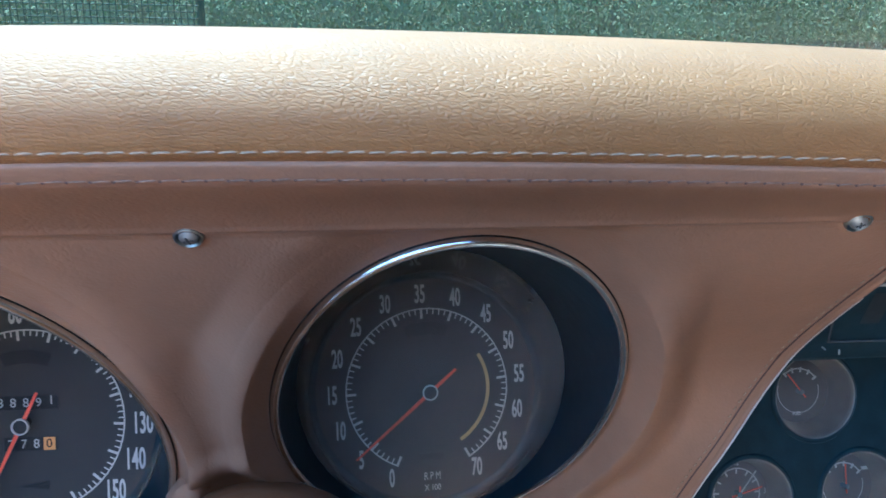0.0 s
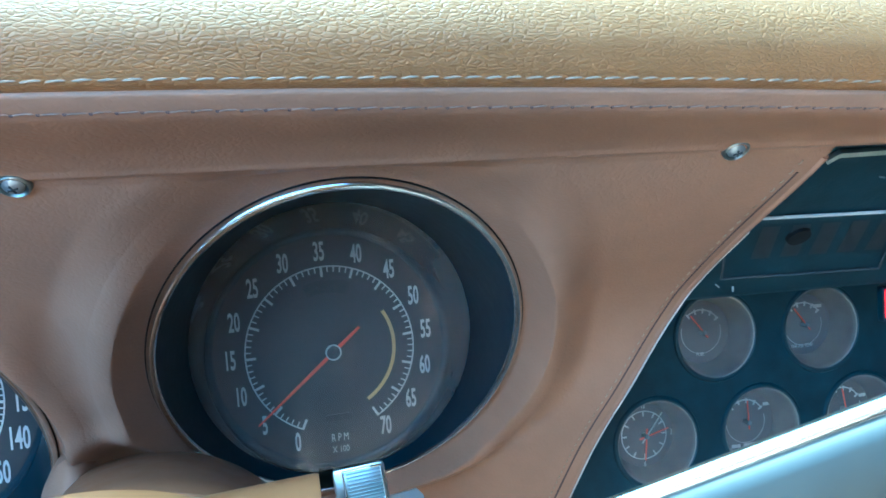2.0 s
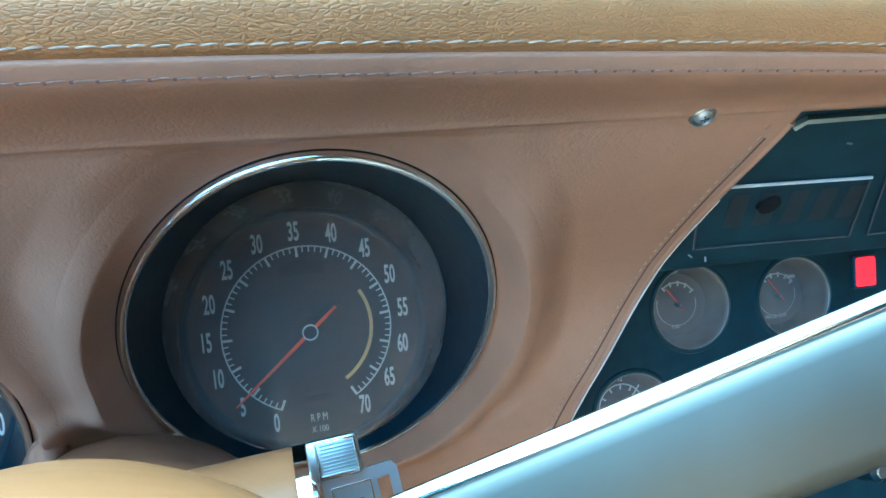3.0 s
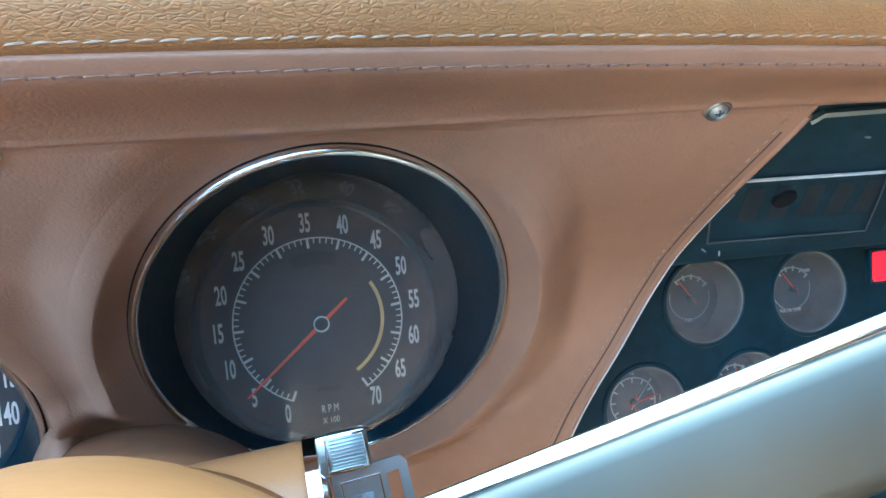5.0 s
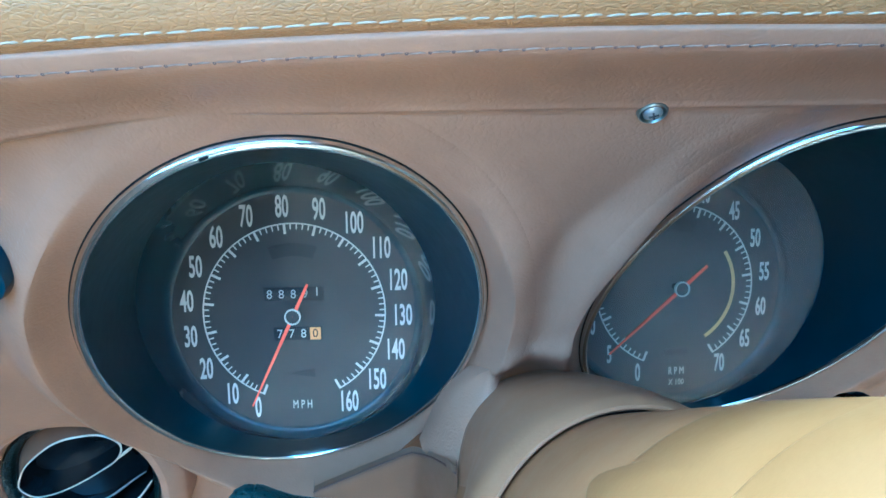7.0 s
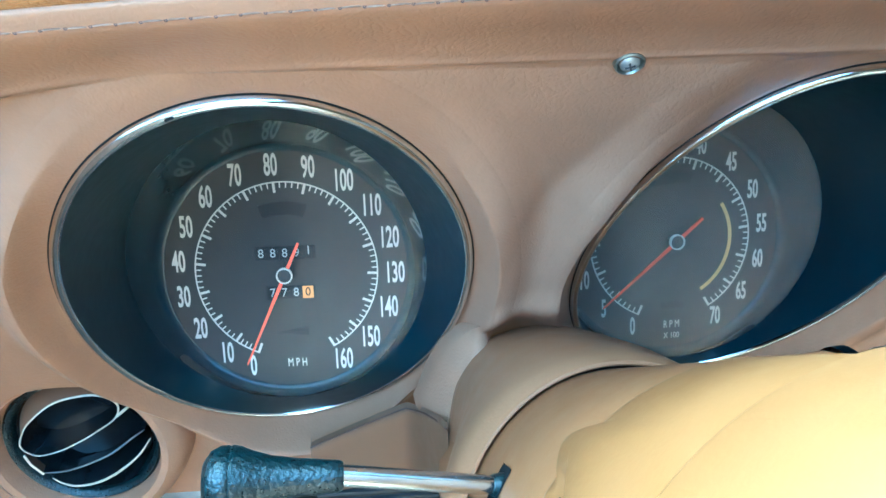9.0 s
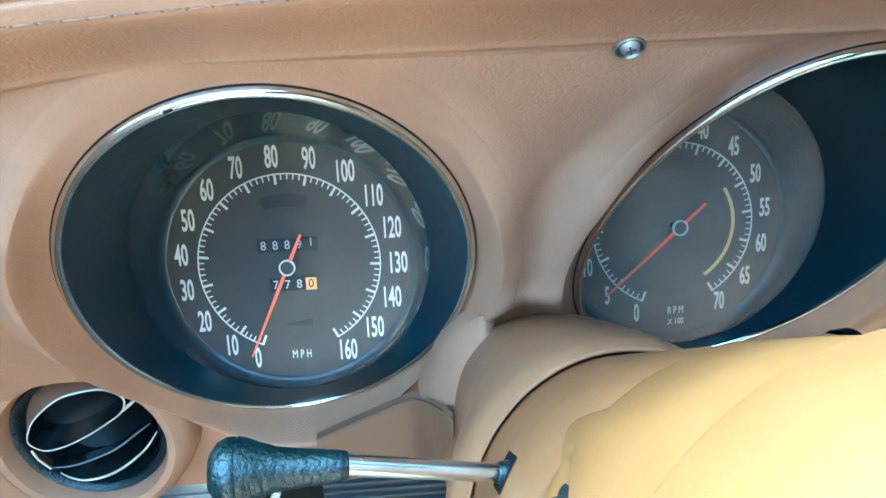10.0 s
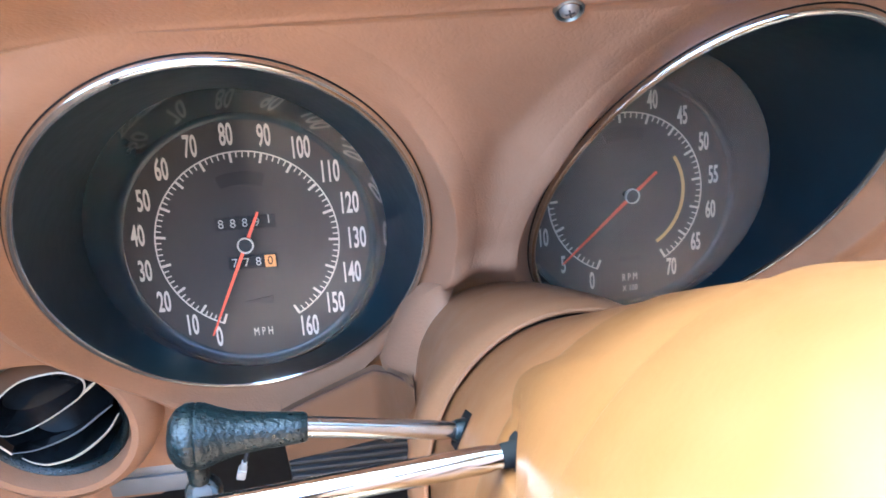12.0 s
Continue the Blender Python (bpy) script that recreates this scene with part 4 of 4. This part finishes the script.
def hood_shell():
    """A tapering sleeve with a bevelled front lip."""
    bm = lathe([(0.0560, 0.0000), (0.0640, 0.0005), (0.0653, 0.0020), (0.0655, 0.0060), (0.0650, 0.020), (0.0632, 0.050), (0.0612, 0.066), (0.0602, 0.0735), (0.0597, 0.0748), (0.0583, 0.0788), (0.0574, 0.0802), (0.0564, 0.0803), (0.0558, 0.0796), (0.0556, 0.05)], 120)
    # flatter towards the driver's door, where the leather overlaps it
    for v in bm.verts:
        side = math.degrees(math.atan2(-v.co.x, v.co.y))
        k = 1 - 0.30 * smooth(10, 68, side) * (1 - smooth(0.012, 0.074, v.co.z))
        v.co.x, v.co.y = v.co.x * k, v.co.y * k
    return bm


part("hood_shell", hood_shell(), TRIM, hood, "brown hood")
part("hood_gap", lathe([(0.0562, 0.0740), (0.0520, 0.0740)], 64), DIAL_DARK, hood, "dark gap round the column")

# tilt lever with a black rubber knob
tl0, tl1, tl2 = Vector((-0.0640, 0.1812, 0.7868)), Vector((-0.1075, 0.1720, 0.8030)), Vector((-0.1385, 0.1697, 0.8062))
lever = thing("tilt_lever", Matrix.Translation(tl0), "chrome column lever with a leathery black rubber knob", "lever")


def along(a, b, profile, seg=32):
    d = (b - a).normalized()
    return lathe(profile, seg, Matrix.Translation(a) @ d.to_track_quat("Z", "Y").to_matrix().to_4x4(), cap_end=True)


L1, L2 = (tl1 - tl0).length, (tl2 - tl1).length
part("shaft", along(tl0, tl1, [(0.0024, -0.006), (0.0024, L1 * 0.12), (0.0027, L1 * 0.16), (0.0028, L1 + 0.004)]), LEVER_CHROME, lever, "polished chrome shaft", world_space=True)
part("boot", along(tl0, tl1, [(0.0036, -0.006), (0.0036, 0.002), (0.0032, 0.004), (0.0027, 0.005)], 20), RUBBER, lever, "worn black boot", world_space=True)
knob = part("knob", along(tl1, tl2, [(0.0034, 0.0), (0.0039, 0.0008), (0.0042, 0.004), (0.0048, 0.012), (0.0056, 0.018), (0.0070, 0.0225), (0.0082, 0.0256), (0.0085, 0.0272), (0.0081, 0.0277), (0.0085, 0.0283), (0.0084, 0.0300), (0.0071, 0.0325), (0.0045, 0.0342), (0.0002, 0.0348)]), RUBBER, lever, "black grained rubber knob", world_space=True)
pin0 = tl1.lerp(tl2, 0.93)
part("button_neck", along(pin0, pin0 + Vector((0, -0.001, -0.014)), [(0.0030, 0.0), (0.0028, 0.014)], 16), RUBBER, knob, world_space=True)
pc = pin0 + Vector((0.0005, -0.003, -0.0165))
part("button_ring", along(pc, pc + Vector((0, -0.8, 0.5)), [(0.0046, -0.003), (0.0046, 0.0), (0.0040, 0.0010), (0.0034, 0.0008)], 28), RUBBER, knob, world_space=True)
part("button_cap", along(pc, pc + Vector((0, -0.8, 0.5)), [(0.0034, -0.001), (0.0032, 0.0006), (0.0010, 0.0012)], 24), RIB, knob, "grey end button", world_space=True)

# turn signal lever
sg0 = Vector((-0.0626, 0.1325, 0.8238))
sg1 = sg0 + Vector((-0.135, -0.020, 0.0075))
signal = thing("signal_lever", Matrix.Translation(sg0), "bright chrome turn signal lever leaving the column collar", "lever")
part("shaft", along(sg0, sg1, [(0.0025, -0.012), (0.0025, 0.003), (0.0029, 0.005), (0.0030, 0.13), (0.0034, 0.145)]), CHROME, signal, "polished chrome shaft", world_space=True)
part("boot", along(sg0, sg1, [(0.0028, -0.012), (0.0028, -0.001), (0.0027, 0.001), (0.0025, 0.002)], 20), DIAL_DARK, signal, "dark boot", world_space=True)

# ignition lock and key
lock_c = Vector((0.0355, 0.1900, 0.8010))
lock = thing("ignition_lock", Matrix.Translation(lock_c), "chrome ignition lock with a ribbed tab on the column", "lock")
part("lock_barrel", along(lock_c - Vector((0.048, 0, 0.0070)), lock_c - Vector((0.002, 0, 0.0025)), [(0.0178, 0.0), (0.0178, 0.0450), (0.0172, 0.0466), (0.0150, 0.0472)], 48), LOCK_TAN, lock, "tan lock housing", world_space=True)
part("lock_ring", along(lock_c, lock_c + Vector((0.01, 0, 0.001)), [(0.0168, -0.002), (0.0168, 0.0016), (0.0158, 0.0028), (0.0120, 0.0030), (0.0112, 0.0018), (0.004, 0.0018)], 48), CHROME, lock, "chrome ring", world_space=True)
tab_m = Matrix.Translation((0.0422, 0.1845, 0.8185)) @ pose(0, 0, 0, -28, -6, 0)
tab = part("lock_tab", box(0.0136, 0.0034, 0.0106, tab_m, 0.0012), KEY_STEEL, lock, "chrome finger tab", world_space=True)
rim = [tab_m @ Vector((x, -0.0018, z)) for x, z in ((-0.0042, -0.0043), (0.0058, -0.0043), (0.0058, 0.0043), (-0.0042, 0.0043))]
part("tab_rim", tube([rim[0], rim[0].lerp(rim[1], 0.5), rim[1], rim[1].lerp(rim[2], 0.5), rim[2], rim[2].lerp(rim[3], 0.5), rim[3], rim[3].lerp(rim[0], 0.5)], 0.0004, 8, closed=True), CHROME, tab, "bright rounded rim", world_space=True)
for k in range(9):
    part("tab_rib", box(0.0092, 0.0006, 0.0004, tab_m @ pose(0.0012, -0.0018, -0.0035 + 0.00088 * k)), STEEL, tab, world_space=True)
key_m = Matrix.Translation((0.0500, 0.1850, 0.8045)) @ pose(0, 0, 0, -28, -8, 0)
key = thing("ignition_key", key_m, "flat steel key standing in the ignition lock", "key")


def key_bow():
    out = [(-0.0110, -0.009), (0.0080, -0.009), (0.0100, -0.007), (0.0100, 0.0055), (0.0085, 0.0075), (-0.0105, 0.0068)]
    hole = [(0.0040, -0.0045), (0.0075, -0.0045), (0.0075, 0.0040), (0.0040, 0.0036)]
    bm = bmesh.new()
    for z in (-0.0009, 0.0009):
        vo = [bm.verts.new((x, z, y)) for x, y in out]
        vh = [bm.verts.new((x, z, y)) for x, y in hole]
        ed = [bm.edges.new((vo[i], vo[(i + 1) % 6])) for i in range(6)] + [bm.edges.new((vh[i], vh[(i + 1) % 4])) for i in range(4)]
        bmesh.ops.triangle_fill(bm, use_beauty=True, edges=ed)
    vs = list(bm.verts)
    for a, n in ((0, 6), (6, 4)):
        for i in range(n):
            j = (i + 1) % n
            bm.faces.new((vs[a + i], vs[a + j], vs[10 + a + j], vs[10 + a + i]))
    return bm


part("key_bow", key_bow(), KEY_STEEL, key, "stamped steel bow with a slot", smooth=False)
part("stamped_frame", join(*[box(w, 0.0003, h, pose(x, -0.0010, z)) for w, h, x, z in ((0.0105, 0.0004, -0.0030, 0.0040), (0.0105, 0.0004, -0.0030, -0.0060), (0.0004, 0.0100, -0.0083, -0.001), (0.0004, 0.0100, 0.0022, -0.001))]), CHROME, key)
part("stamped_bar", join(box(0.0022, 0.0003, 0.0030, pose(-0.0048, -0.0010, -0.0015)), box(0.0024, 0.0003, 0.0030, pose(-0.0016, -0.0010, -0.0015))), GREY, key, "worn stamped mark")

# steering wheel: hub on the column and the polished spoke
wheel = thing("steering_wheel", col(0.2405), "steering wheel hub with a broad polished aluminium spoke", "steering wheel")
part("hub", lathe([(0.060, 0.0), (0.060, 0.008), (0.052, 0.012), (0.030, 0.0125), (0.0001, 0.0125)], 64), PANEL, wheel, "black wheel hub")
SP = Vector((0.8776, -0.2028, 0.4344)).normalized()
sp0 = Vector((0.0100, 0.0700, 0.8834))
down = (Vector((0, -0.876, 0.482)).cross(SP)).normalized()
down = -down if down.z > 0 else down
face_n = SP.cross(down).normalized()
face_n = -face_n if face_n.y > 0 else face_n
spoke_m = Matrix((
    (SP.x, down.x, face_n.x, sp0.x), (SP.y, down.y, face_n.y, sp0.y), (SP.z, down.z, face_n.z, sp0.z), (0, 0, 0, 1)))
bm = box(0.17, 0.0114, 0.0050, pose(0.075, 0.0040, -0.0025), 0.0022, 4)
bm.transform(spoke_m)
part("spoke", bm, SPOKE, wheel, "satin aluminium spoke", world_space=True)
bm = tube([(x, -0.0015, -0.0009) for x in (-0.008, 0.04, 0.08, 0.12, 0.158)], 0.0007, 12)
bm.transform(spoke_m)
part("spoke_edge", bm, CHROME, wheel, "chrome bead standing for the lit edge of the spoke", world_space=True)

# ---- driver's lower left ----
VC = Vector((-0.2475, 0.318, 0.694))
vent_m = Matrix.Translation(VC) @ Matrix.Rotation(radians(90), 4, "X")
vent = thing("air_vent", vent_m, "round black ball air vent with pale edged louvres", "vent")
part("surround", lathe([(0.0515, -0.024), (0.0510, -0.014), (0.0495, -0.007), (0.0468, -0.0020), (0.0430, 0.0008), (0.0396, 0.0002), (0.0378, -0.004), (0.0372, -0.02)], 72, pose(-0.0028, -0.0024, 0)), LEATHER, vent, "brown leather collar")
part("seal", lathe([(0.0376, -0.016), (0.0374, -0.0090), (0.0362, -0.0072), (0.0342, -0.0084), (0.0328, -0.011), (0.0320, -0.018)], 64, pose(-0.0028, -0.0024, 0)), RUBBER, vent, "dusty black seal")
part("ball_back", lathe([(0.0335, -0.010), (0.030, -0.022), (0.018, -0.030), (0.0001, -0.032)], 48), VENT_BLACK, vent, "black ball socket")


def round_line(points, closed=False, n=5):
    """A smooth line through points in the mouth of the vent."""
    m = len(points)
    out = []
    for i in range(m if closed else m - 1):
        q = [Vector(points[(i + k) % m] if closed else points[min(m - 1, max(0, i + k))]) for k in (-1, 0, 1, 2)]
        for j in range(n):
            t = j / n
            out.append(0.5 * (2 * q[1] + (q[2] - q[0]) * t + (2 * q[0] - 5 * q[1] + 4 * q[2] - q[3]) * t * t + (3 * q[1] - q[0] - 3 * q[2] + q[3]) * t ** 3))
    if not closed:
        out.append(Vector(points[-1]))
    return out


def louvre(points, closed, width, mat, label, drop=(0.004, -0.009), back=-0.022):
    """A black vane running into the ball, with its plated front edge."""
    line = round_line(points, closed)
    bm = bmesh.new()
    grid(bm, [[p, p + Vector((-drop[0] * 0.4, drop[1] * 0.4, back * 0.5)), p + Vector((drop[0], drop[1], back))] for p in line], close_u=closed)
    v = part("louvre", bm, VENT_BLACK, vent, "glossy black louvre")
    n = len(line)
    radii = width if closed else [width * (0.35 + 0.65 * math.sin(math.pi * min(1, max(0, (i + 0.5) / n)))) for i in range(n)]
    part("louvre_edge", tube(line, radii, 8, closed=closed, flat=0.7), mat, v, label)


D0 = -0.003
louvre([(-0.0295, -0.0002, D0), (-0.0275, 0.0070, D0), (-0.0219, 0.0150, D0), (-0.0087, 0.0250, D0), (0.0049, 0.0284, D0), (0.0139, 0.0279, D0), (0.0205, 0.0226, D0), (0.0180, 0.0146, D0), (0.0090, 0.0088, D0 + 0.002), (-0.0013, 0.0032, D0 + 0.003), (-0.0130, -0.0025, D0 + 0.002), (-0.0236, -0.0054, D0)], True, 0.0005, VENT_RIM, "pale plated edge", (0, -0.002))
louvre([(0.0180, 0.0146, D0), (0.0225, 0.0185, D0), (0.0262, 0.0215, D0)], False, 0.0009, VENT_RIM, "pale plated edge", (0, -0.004), -0.012)
louvre([(-0.0240, -0.0165, D0), (-0.0100, -0.0150, D0 + 0.001), (0.0096, -0.0076, D0 + 0.001), (0.0230, 0.0015, D0), (0.0300, 0.0065, D0)], False, 0.0007, GREY, "dull edge")
louvre([(-0.0193, -0.0202, D0), (-0.0150, -0.0240, D0), (-0.0085, -0.0262, D0), (0.0020, -0.0245, D0), (0.0125, -0.0190, D0), (0.0240, -0.0095, D0), (0.0318, 0.0010, D0)], False, 0.0009, VENT_RIM, "pale plated edge", (0, 0.002))
part("rim_edge", tube([(-0.0292, -0.0050, D0), (-0.0275, -0.0110, D0), (-0.0230, -0.0172, D0)], 0.0006, 8), VENT_RIM, vent, "pale plated rim")

rim = round_line([(-0.0230, -0.0172, D0), (-0.0290, -0.0080, D0), (-0.0295, -0.0002, D0), (-0.0275, 0.0070, D0), (-0.0219, 0.0150, D0), (-0.0087, 0.0250, D0), (0.0049, 0.0284, D0), (0.0139, 0.0279, D0), (0.0205, 0.0226, D0)])
bm = bmesh.new()
grid(bm, [[p + Vector((0, 0, -0.001)), p.normalized() * (p.length * 0.55 + 0.0150) + Vector((0, 0, -0.004)), p.normalized() * 0.0336 + Vector((0, 0, -0.010))] for p in rim])
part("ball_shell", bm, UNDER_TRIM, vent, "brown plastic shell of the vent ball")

knob_m = Matrix.Translation((-0.2150, 0.2380, 0.8515)) @ Matrix.Rotation(radians(100), 4, "X")
hk = thing("headlight_knob", knob_m, "small round black headlamp switch knob on the dashboard", "knob")
part("knob_body", lathe([(0.006, -0.02), (0.0064, 0.004), (0.0086, 0.006), (0.0092, 0.014), (0.0082, 0.0172), (0.0001, 0.0178)], 36), GLOSS, hk)
part("knob_collar", lathe([(0.0110, -0.016), (0.0110, -0.001), (0.0092, 0.0008), (0.0064, 0.0008)], 36), PANEL, hk)

lower = thing("lower_trim", pose(-0.14, 0.34, 0.6), "brown plastic lower trim panel under the speedometer", "trim")


TRIM_X = (-0.1405, -0.1100, -0.0865, -0.0815, -0.0767, -0.0745)


def trim_line(x, values):
    return sum(float(np.interp(x + k * 0.0009, TRIM_X, values)) for k in (-1, 0, 1)) / 3


def trim_top(x):
    """Upper edge of the lower trim: a slant up under the dial rim, then on towards the column hood."""
    return trim_line(x, (0.6773, 0.6968, 0.7147, 0.7243, 0.7340, 0.7330))


def trim_low(x):
    return trim_line(x, (0.6480, 0.6590, 0.6725, 0.6900, 0.7080, 0.7120))


def trim_y(x):
    """The trim comes forward as it nears the column."""
    return sum(trim_line(x + k * 0.0014, (0.3260, 0.3190, 0.3090, 0.2890, 0.2670, 0.2620)) for k in range(-4, 5)) / 9


def trim_sheet():
    rows = []
    for k in range(57):
        x = -0.1405 + 0.00118 * k
        top, low, y = trim_top(x), trim_low(x), trim_y(x)
        row = [(x, y + 0.006, top + 0.0002), (x, y + 0.0007, top)]
        for i in range(17):
            f = i / 16
            row.append((x, y - 0.0018 * math.sin(math.pi * f), top - 0.0008 + (low - top) * f))
        row.append((x, y + 0.008, low - 0.001))
        rows.append(row)
    first = [(p[0] - 0.0004, p[1] + 0.006, p[2]) for p in rows[0]]
    last = [(p[0] + 0.0006, p[1] + 0.006, p[2]) for p in rows[-1]]
    bm = bmesh.new()
    grid(bm, [first] + rows + [last])
    return bm


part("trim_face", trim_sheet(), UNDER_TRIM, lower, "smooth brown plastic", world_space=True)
part("trim_crack", tube([(x, trim_y(x) + 0.0012, trim_top(x) + 0.0005) for x in [-0.1405 + 0.0041 * k for k in range(17)]], 0.0004, 6), HOLE, lower, "dark joint", world_space=True)
duct = thing("ribbed_duct", pose(-0.11, 0.37, 0.6), "dark ribbed plastic duct under the dashboard", "duct")
part("duct_body", box(0.075, 0.06, 0.045, pose(-0.110, 0.392, 0.600), 0.004), DARK, duct, world_space=True)
for k in range(7):
    part("rib", box(0.072, 0.004, 0.0022, pose(-0.110, 0.3615, 0.584 + 0.0058 * k), 0.0006), RIB, duct, world_space=True)
conn = thing("cable_connector", pose(-0.168, 0.335, 0.634, 15, 18, 0), "small white plastic cable connector hanging under the dash", "connector")
part("connector_body", box(0.0048, 0.005, 0.0085, pose(0, 0, 0), 0.0008), PALE, conn)
part("connector_tip", box(0.0030, 0.003, 0.0070, pose(0, 0, 0.0075), 0.0006), PALE, conn)
part("cable", tube([(0, 0, 0.010), (0.002, 0.01, 0.02), (0.004, 0.04, 0.03)], 0.0012, 8), DARK, conn)
br = thing("metal_bracket", pose(-0.215, 0.36, 0.635), "grey metal bracket under the dashboard", "bracket")
part("bracket_plate", box(0.050, 0.04, 0.006, pose(0, 0, 0, -8), 0.001), GREY, br)
part("bracket_lip", box(0.050, 0.003, 0.012, pose(0, -0.02, -0.006), 0.001), GREY, br)

# ---- outside ----
def hood_z(x, y):
    bulge = smooth(0.06, 0.30, x) * (1 - smooth(0.62, 0.86, x))
    return 0.893 - 0.016 * (y - 0.62) - 0.03 * (y - 0.62) ** 2 + 0.030 * bulge * smooth(0.75, 1.05, y) + 0.012 * smooth(-0.25, -0.6, x)


bm = bmesh.new()
grid(bm, [[(x, y, hood_z(x, y)) for x in [-0.6 + 0.03 * k for k in range(61)]] for y in [0.62 + 0.05 * k for k in range(26)]])
fender = bmesh.new()
lengths = [0.62 + 0.05 * k for k in range(26)]
across = [-0.6 + 0.03 * k for k in range(61)]
for x, bow in ((-0.6, -1), (1.2, 1)):
    grid(fender, [[(x + bow * (0.001 + 0.06 * math.sin(math.pi * k / 6)), y, hood_z(x, y) - 0.002 - (hood_z(x, y) - 0.25) * k / 6) for k in range(7)] for y in lengths])
grid(fender, [[(x, 1.871 + 0.05 * math.sin(math.pi * k / 6), hood_z(x, 1.87) - 0.002 - (hood_z(x, 1.87) - 0.25) * k / 6) for k in range(7)] for x in across])
solo("car_fender", fender, PAINT, "bronze painted front body under the hood", "car body", kind="structure")
solo("car_hood", bm, PAINT, "glossy bronze painted car hood with a raised centre", "hood")
bm = bmesh.new()
grid(bm, [[(x, y, 0.0) for x in (-400, -50, -10, 10, 50, 400)] for y in (-400, -50, -10, 10, 50, 400)])
solo("ground", bm, GRASS, "green mown lawn", "ground", kind="structure")


def leaves(count, seed, xs, ys, zs, size):
    rng = random.Random(seed)
    verts, faces = [], []
    for _ in range(count):
        c = Vector((rng.uniform(*xs), rng.uniform(*ys), rng.uniform(*zs)))
        r = Euler((rng.uniform(0, 6.3), rng.uniform(0, 6.3), rng.uniform(0, 6.3))).to_matrix()
        s = size * rng.uniform(0.6, 1.4)
        k = len(verts)
        for p in ((-1, 0, 0), (0, -0.5, 0.12), (1, 0, 0), (0, 0.5, 0.12)):
            verts.append(c + r @ (Vector(p) * s))
        faces.append((k, k + 1, k + 2, k + 3))
    me = bpy.data.meshes.new("leaves")
    me.from_pydata(verts, [], faces)
    me.materials.append(LEAF)
    return me


tagged(new("hedge", leaves(150000, 3, (-6, 8), (6.5, 7.9), (0.0, 2.2), 0.020)), "dense green leafy hedge beyond the car", "hedge", kind="stuff")
bm = bmesh.new()
grid(bm, [[(x, 9.2, z) for x in (-14, 0, 16)] for z in (0, 2.5, 5)])
solo("hedge_depth", bm, SHADE, "dark green inside of the hedge", "backdrop", kind="structure")
fence = thing("net_fence", pose(-1.4, 4.0, 0), "dark square mesh garden fence on posts", "fence")
part("net", join(*[bar([(-0.9 + 0.03 * k, 0, 0.0), (-0.9 + 0.03 * k, 0, 1.25)], 0.003) for k in range(54)], *[bar([(-0.9, 0, 0.03 * k), (0.72, 0, 0.03 * k)], 0.003) for k in range(1, 42)]), NET, fence, "dark green mesh")
part("post", tube([(-0.9, 0.02, 0), (-0.9, 0.02, 1.3)], 0.02, 10), NET, fence)
part("post", tube([(0.72, 0.02, 0), (0.72, 0.02, 1.3)], 0.02, 10), NET, fence)

# ---- cabin that closes the place, with unseen panels added to shape its light ----
solo("cabin_floor", box(1.44, 1.9, 0.04, pose(0.3, -0.33, 0.2)), CARPET, "dark tan carpeted cabin floor", "floor", kind="structure", smooth=False)
solo("firewall", box(1.5, 0.05, 0.66, pose(0.3, 0.655, 0.55)), DARK, "dark firewall behind the dashboard", "wall", kind="structure", smooth=False)
solo("rear_bulkhead", box(1.44, 0.06, 0.96, pose(0.3, -1.3, 0.69)), HEADLINER, "brown trimmed rear bulkhead raised to block light from behind", "wall", kind="structure", smooth=False)
solo("roof_blocker", box(0.97, 1.40, 0.03, pose(0.605, -0.62, 1.17), 0.008), HEADLINER, "unseen brown roof panel added to cut light from the passenger side", "roof", kind="structure", smooth=False)
bm = bmesh.new()
grid(bm, [[(x, 0.66 - 0.60 * k, 0.905 + 0.265 * k + 0.02 * math.sin(math.pi * k) - 0.05 * (x - 0.3) ** 2) for k in [i / 8 for i in range(9)]] for x in [-0.42 + 0.09 * i for i in range(17)]])
solo("windshield", bm, TINTED, "unseen raked windshield added and tinted to dim the dash pad", "windshield", kind="structure")
solo("rear_roof_blocker", box(0.576, 0.62, 0.03, pose(-0.171, -1.01, 1.17), 0.008), HEADLINER, "unseen brown rear roof added to keep sky out of the dial reflections", "roof", kind="structure", smooth=False)
solo("passenger_side_blocker", box(0.05, 1.40, 0.27, pose(1.065, -0.62, 1.04)), HEADLINER, "unseen brown panel added to block light above the passenger door", "wall", kind="structure", smooth=False)
for x, skin in ((-0.45, DOOR_SKIN), (1.05, HEADLINER)):
    solo("door_panel", box(0.06, 1.9, 0.72, pose(x, -0.33, 0.56)), skin, "brown trimmed car door panel", "door", kind="structure", smooth=False)


def car_seat(x):
    """A low bucket seat, out of view, added for lens reflections and bounced light: welted cushion, leaning backrest
    and head bolster.
    """
    seat = thing("bucket_seat", pose(x, -0.45, 0.22), "unseen saddle brown leather bucket seat added for lens reflections and bounce" if x < 0 else "unseen saddle brown leather passenger seat added for lens reflections", "seat", "front seats")
    part("cushion", box(0.48, 0.50, 0.19, pose(0, 0.02, 0.125, 6), 0.05, 5), SADDLE, seat, "padded saddle brown cushion")
    part("backrest", box(0.46, 0.13, 0.62, pose(0, -0.29, 0.47, 18), 0.05, 5), SADDLE, seat, "leaning saddle brown backrest")
    for k in (-1, 0, 1):
        part("cushion_rib", box(0.11, 0.40, 0.02, pose(0.125 * k, 0.03, 0.217, 6), 0.009, 3), SADDLE, seat)
    return seat


car_seat(-0.10)
car_seat(0.68)
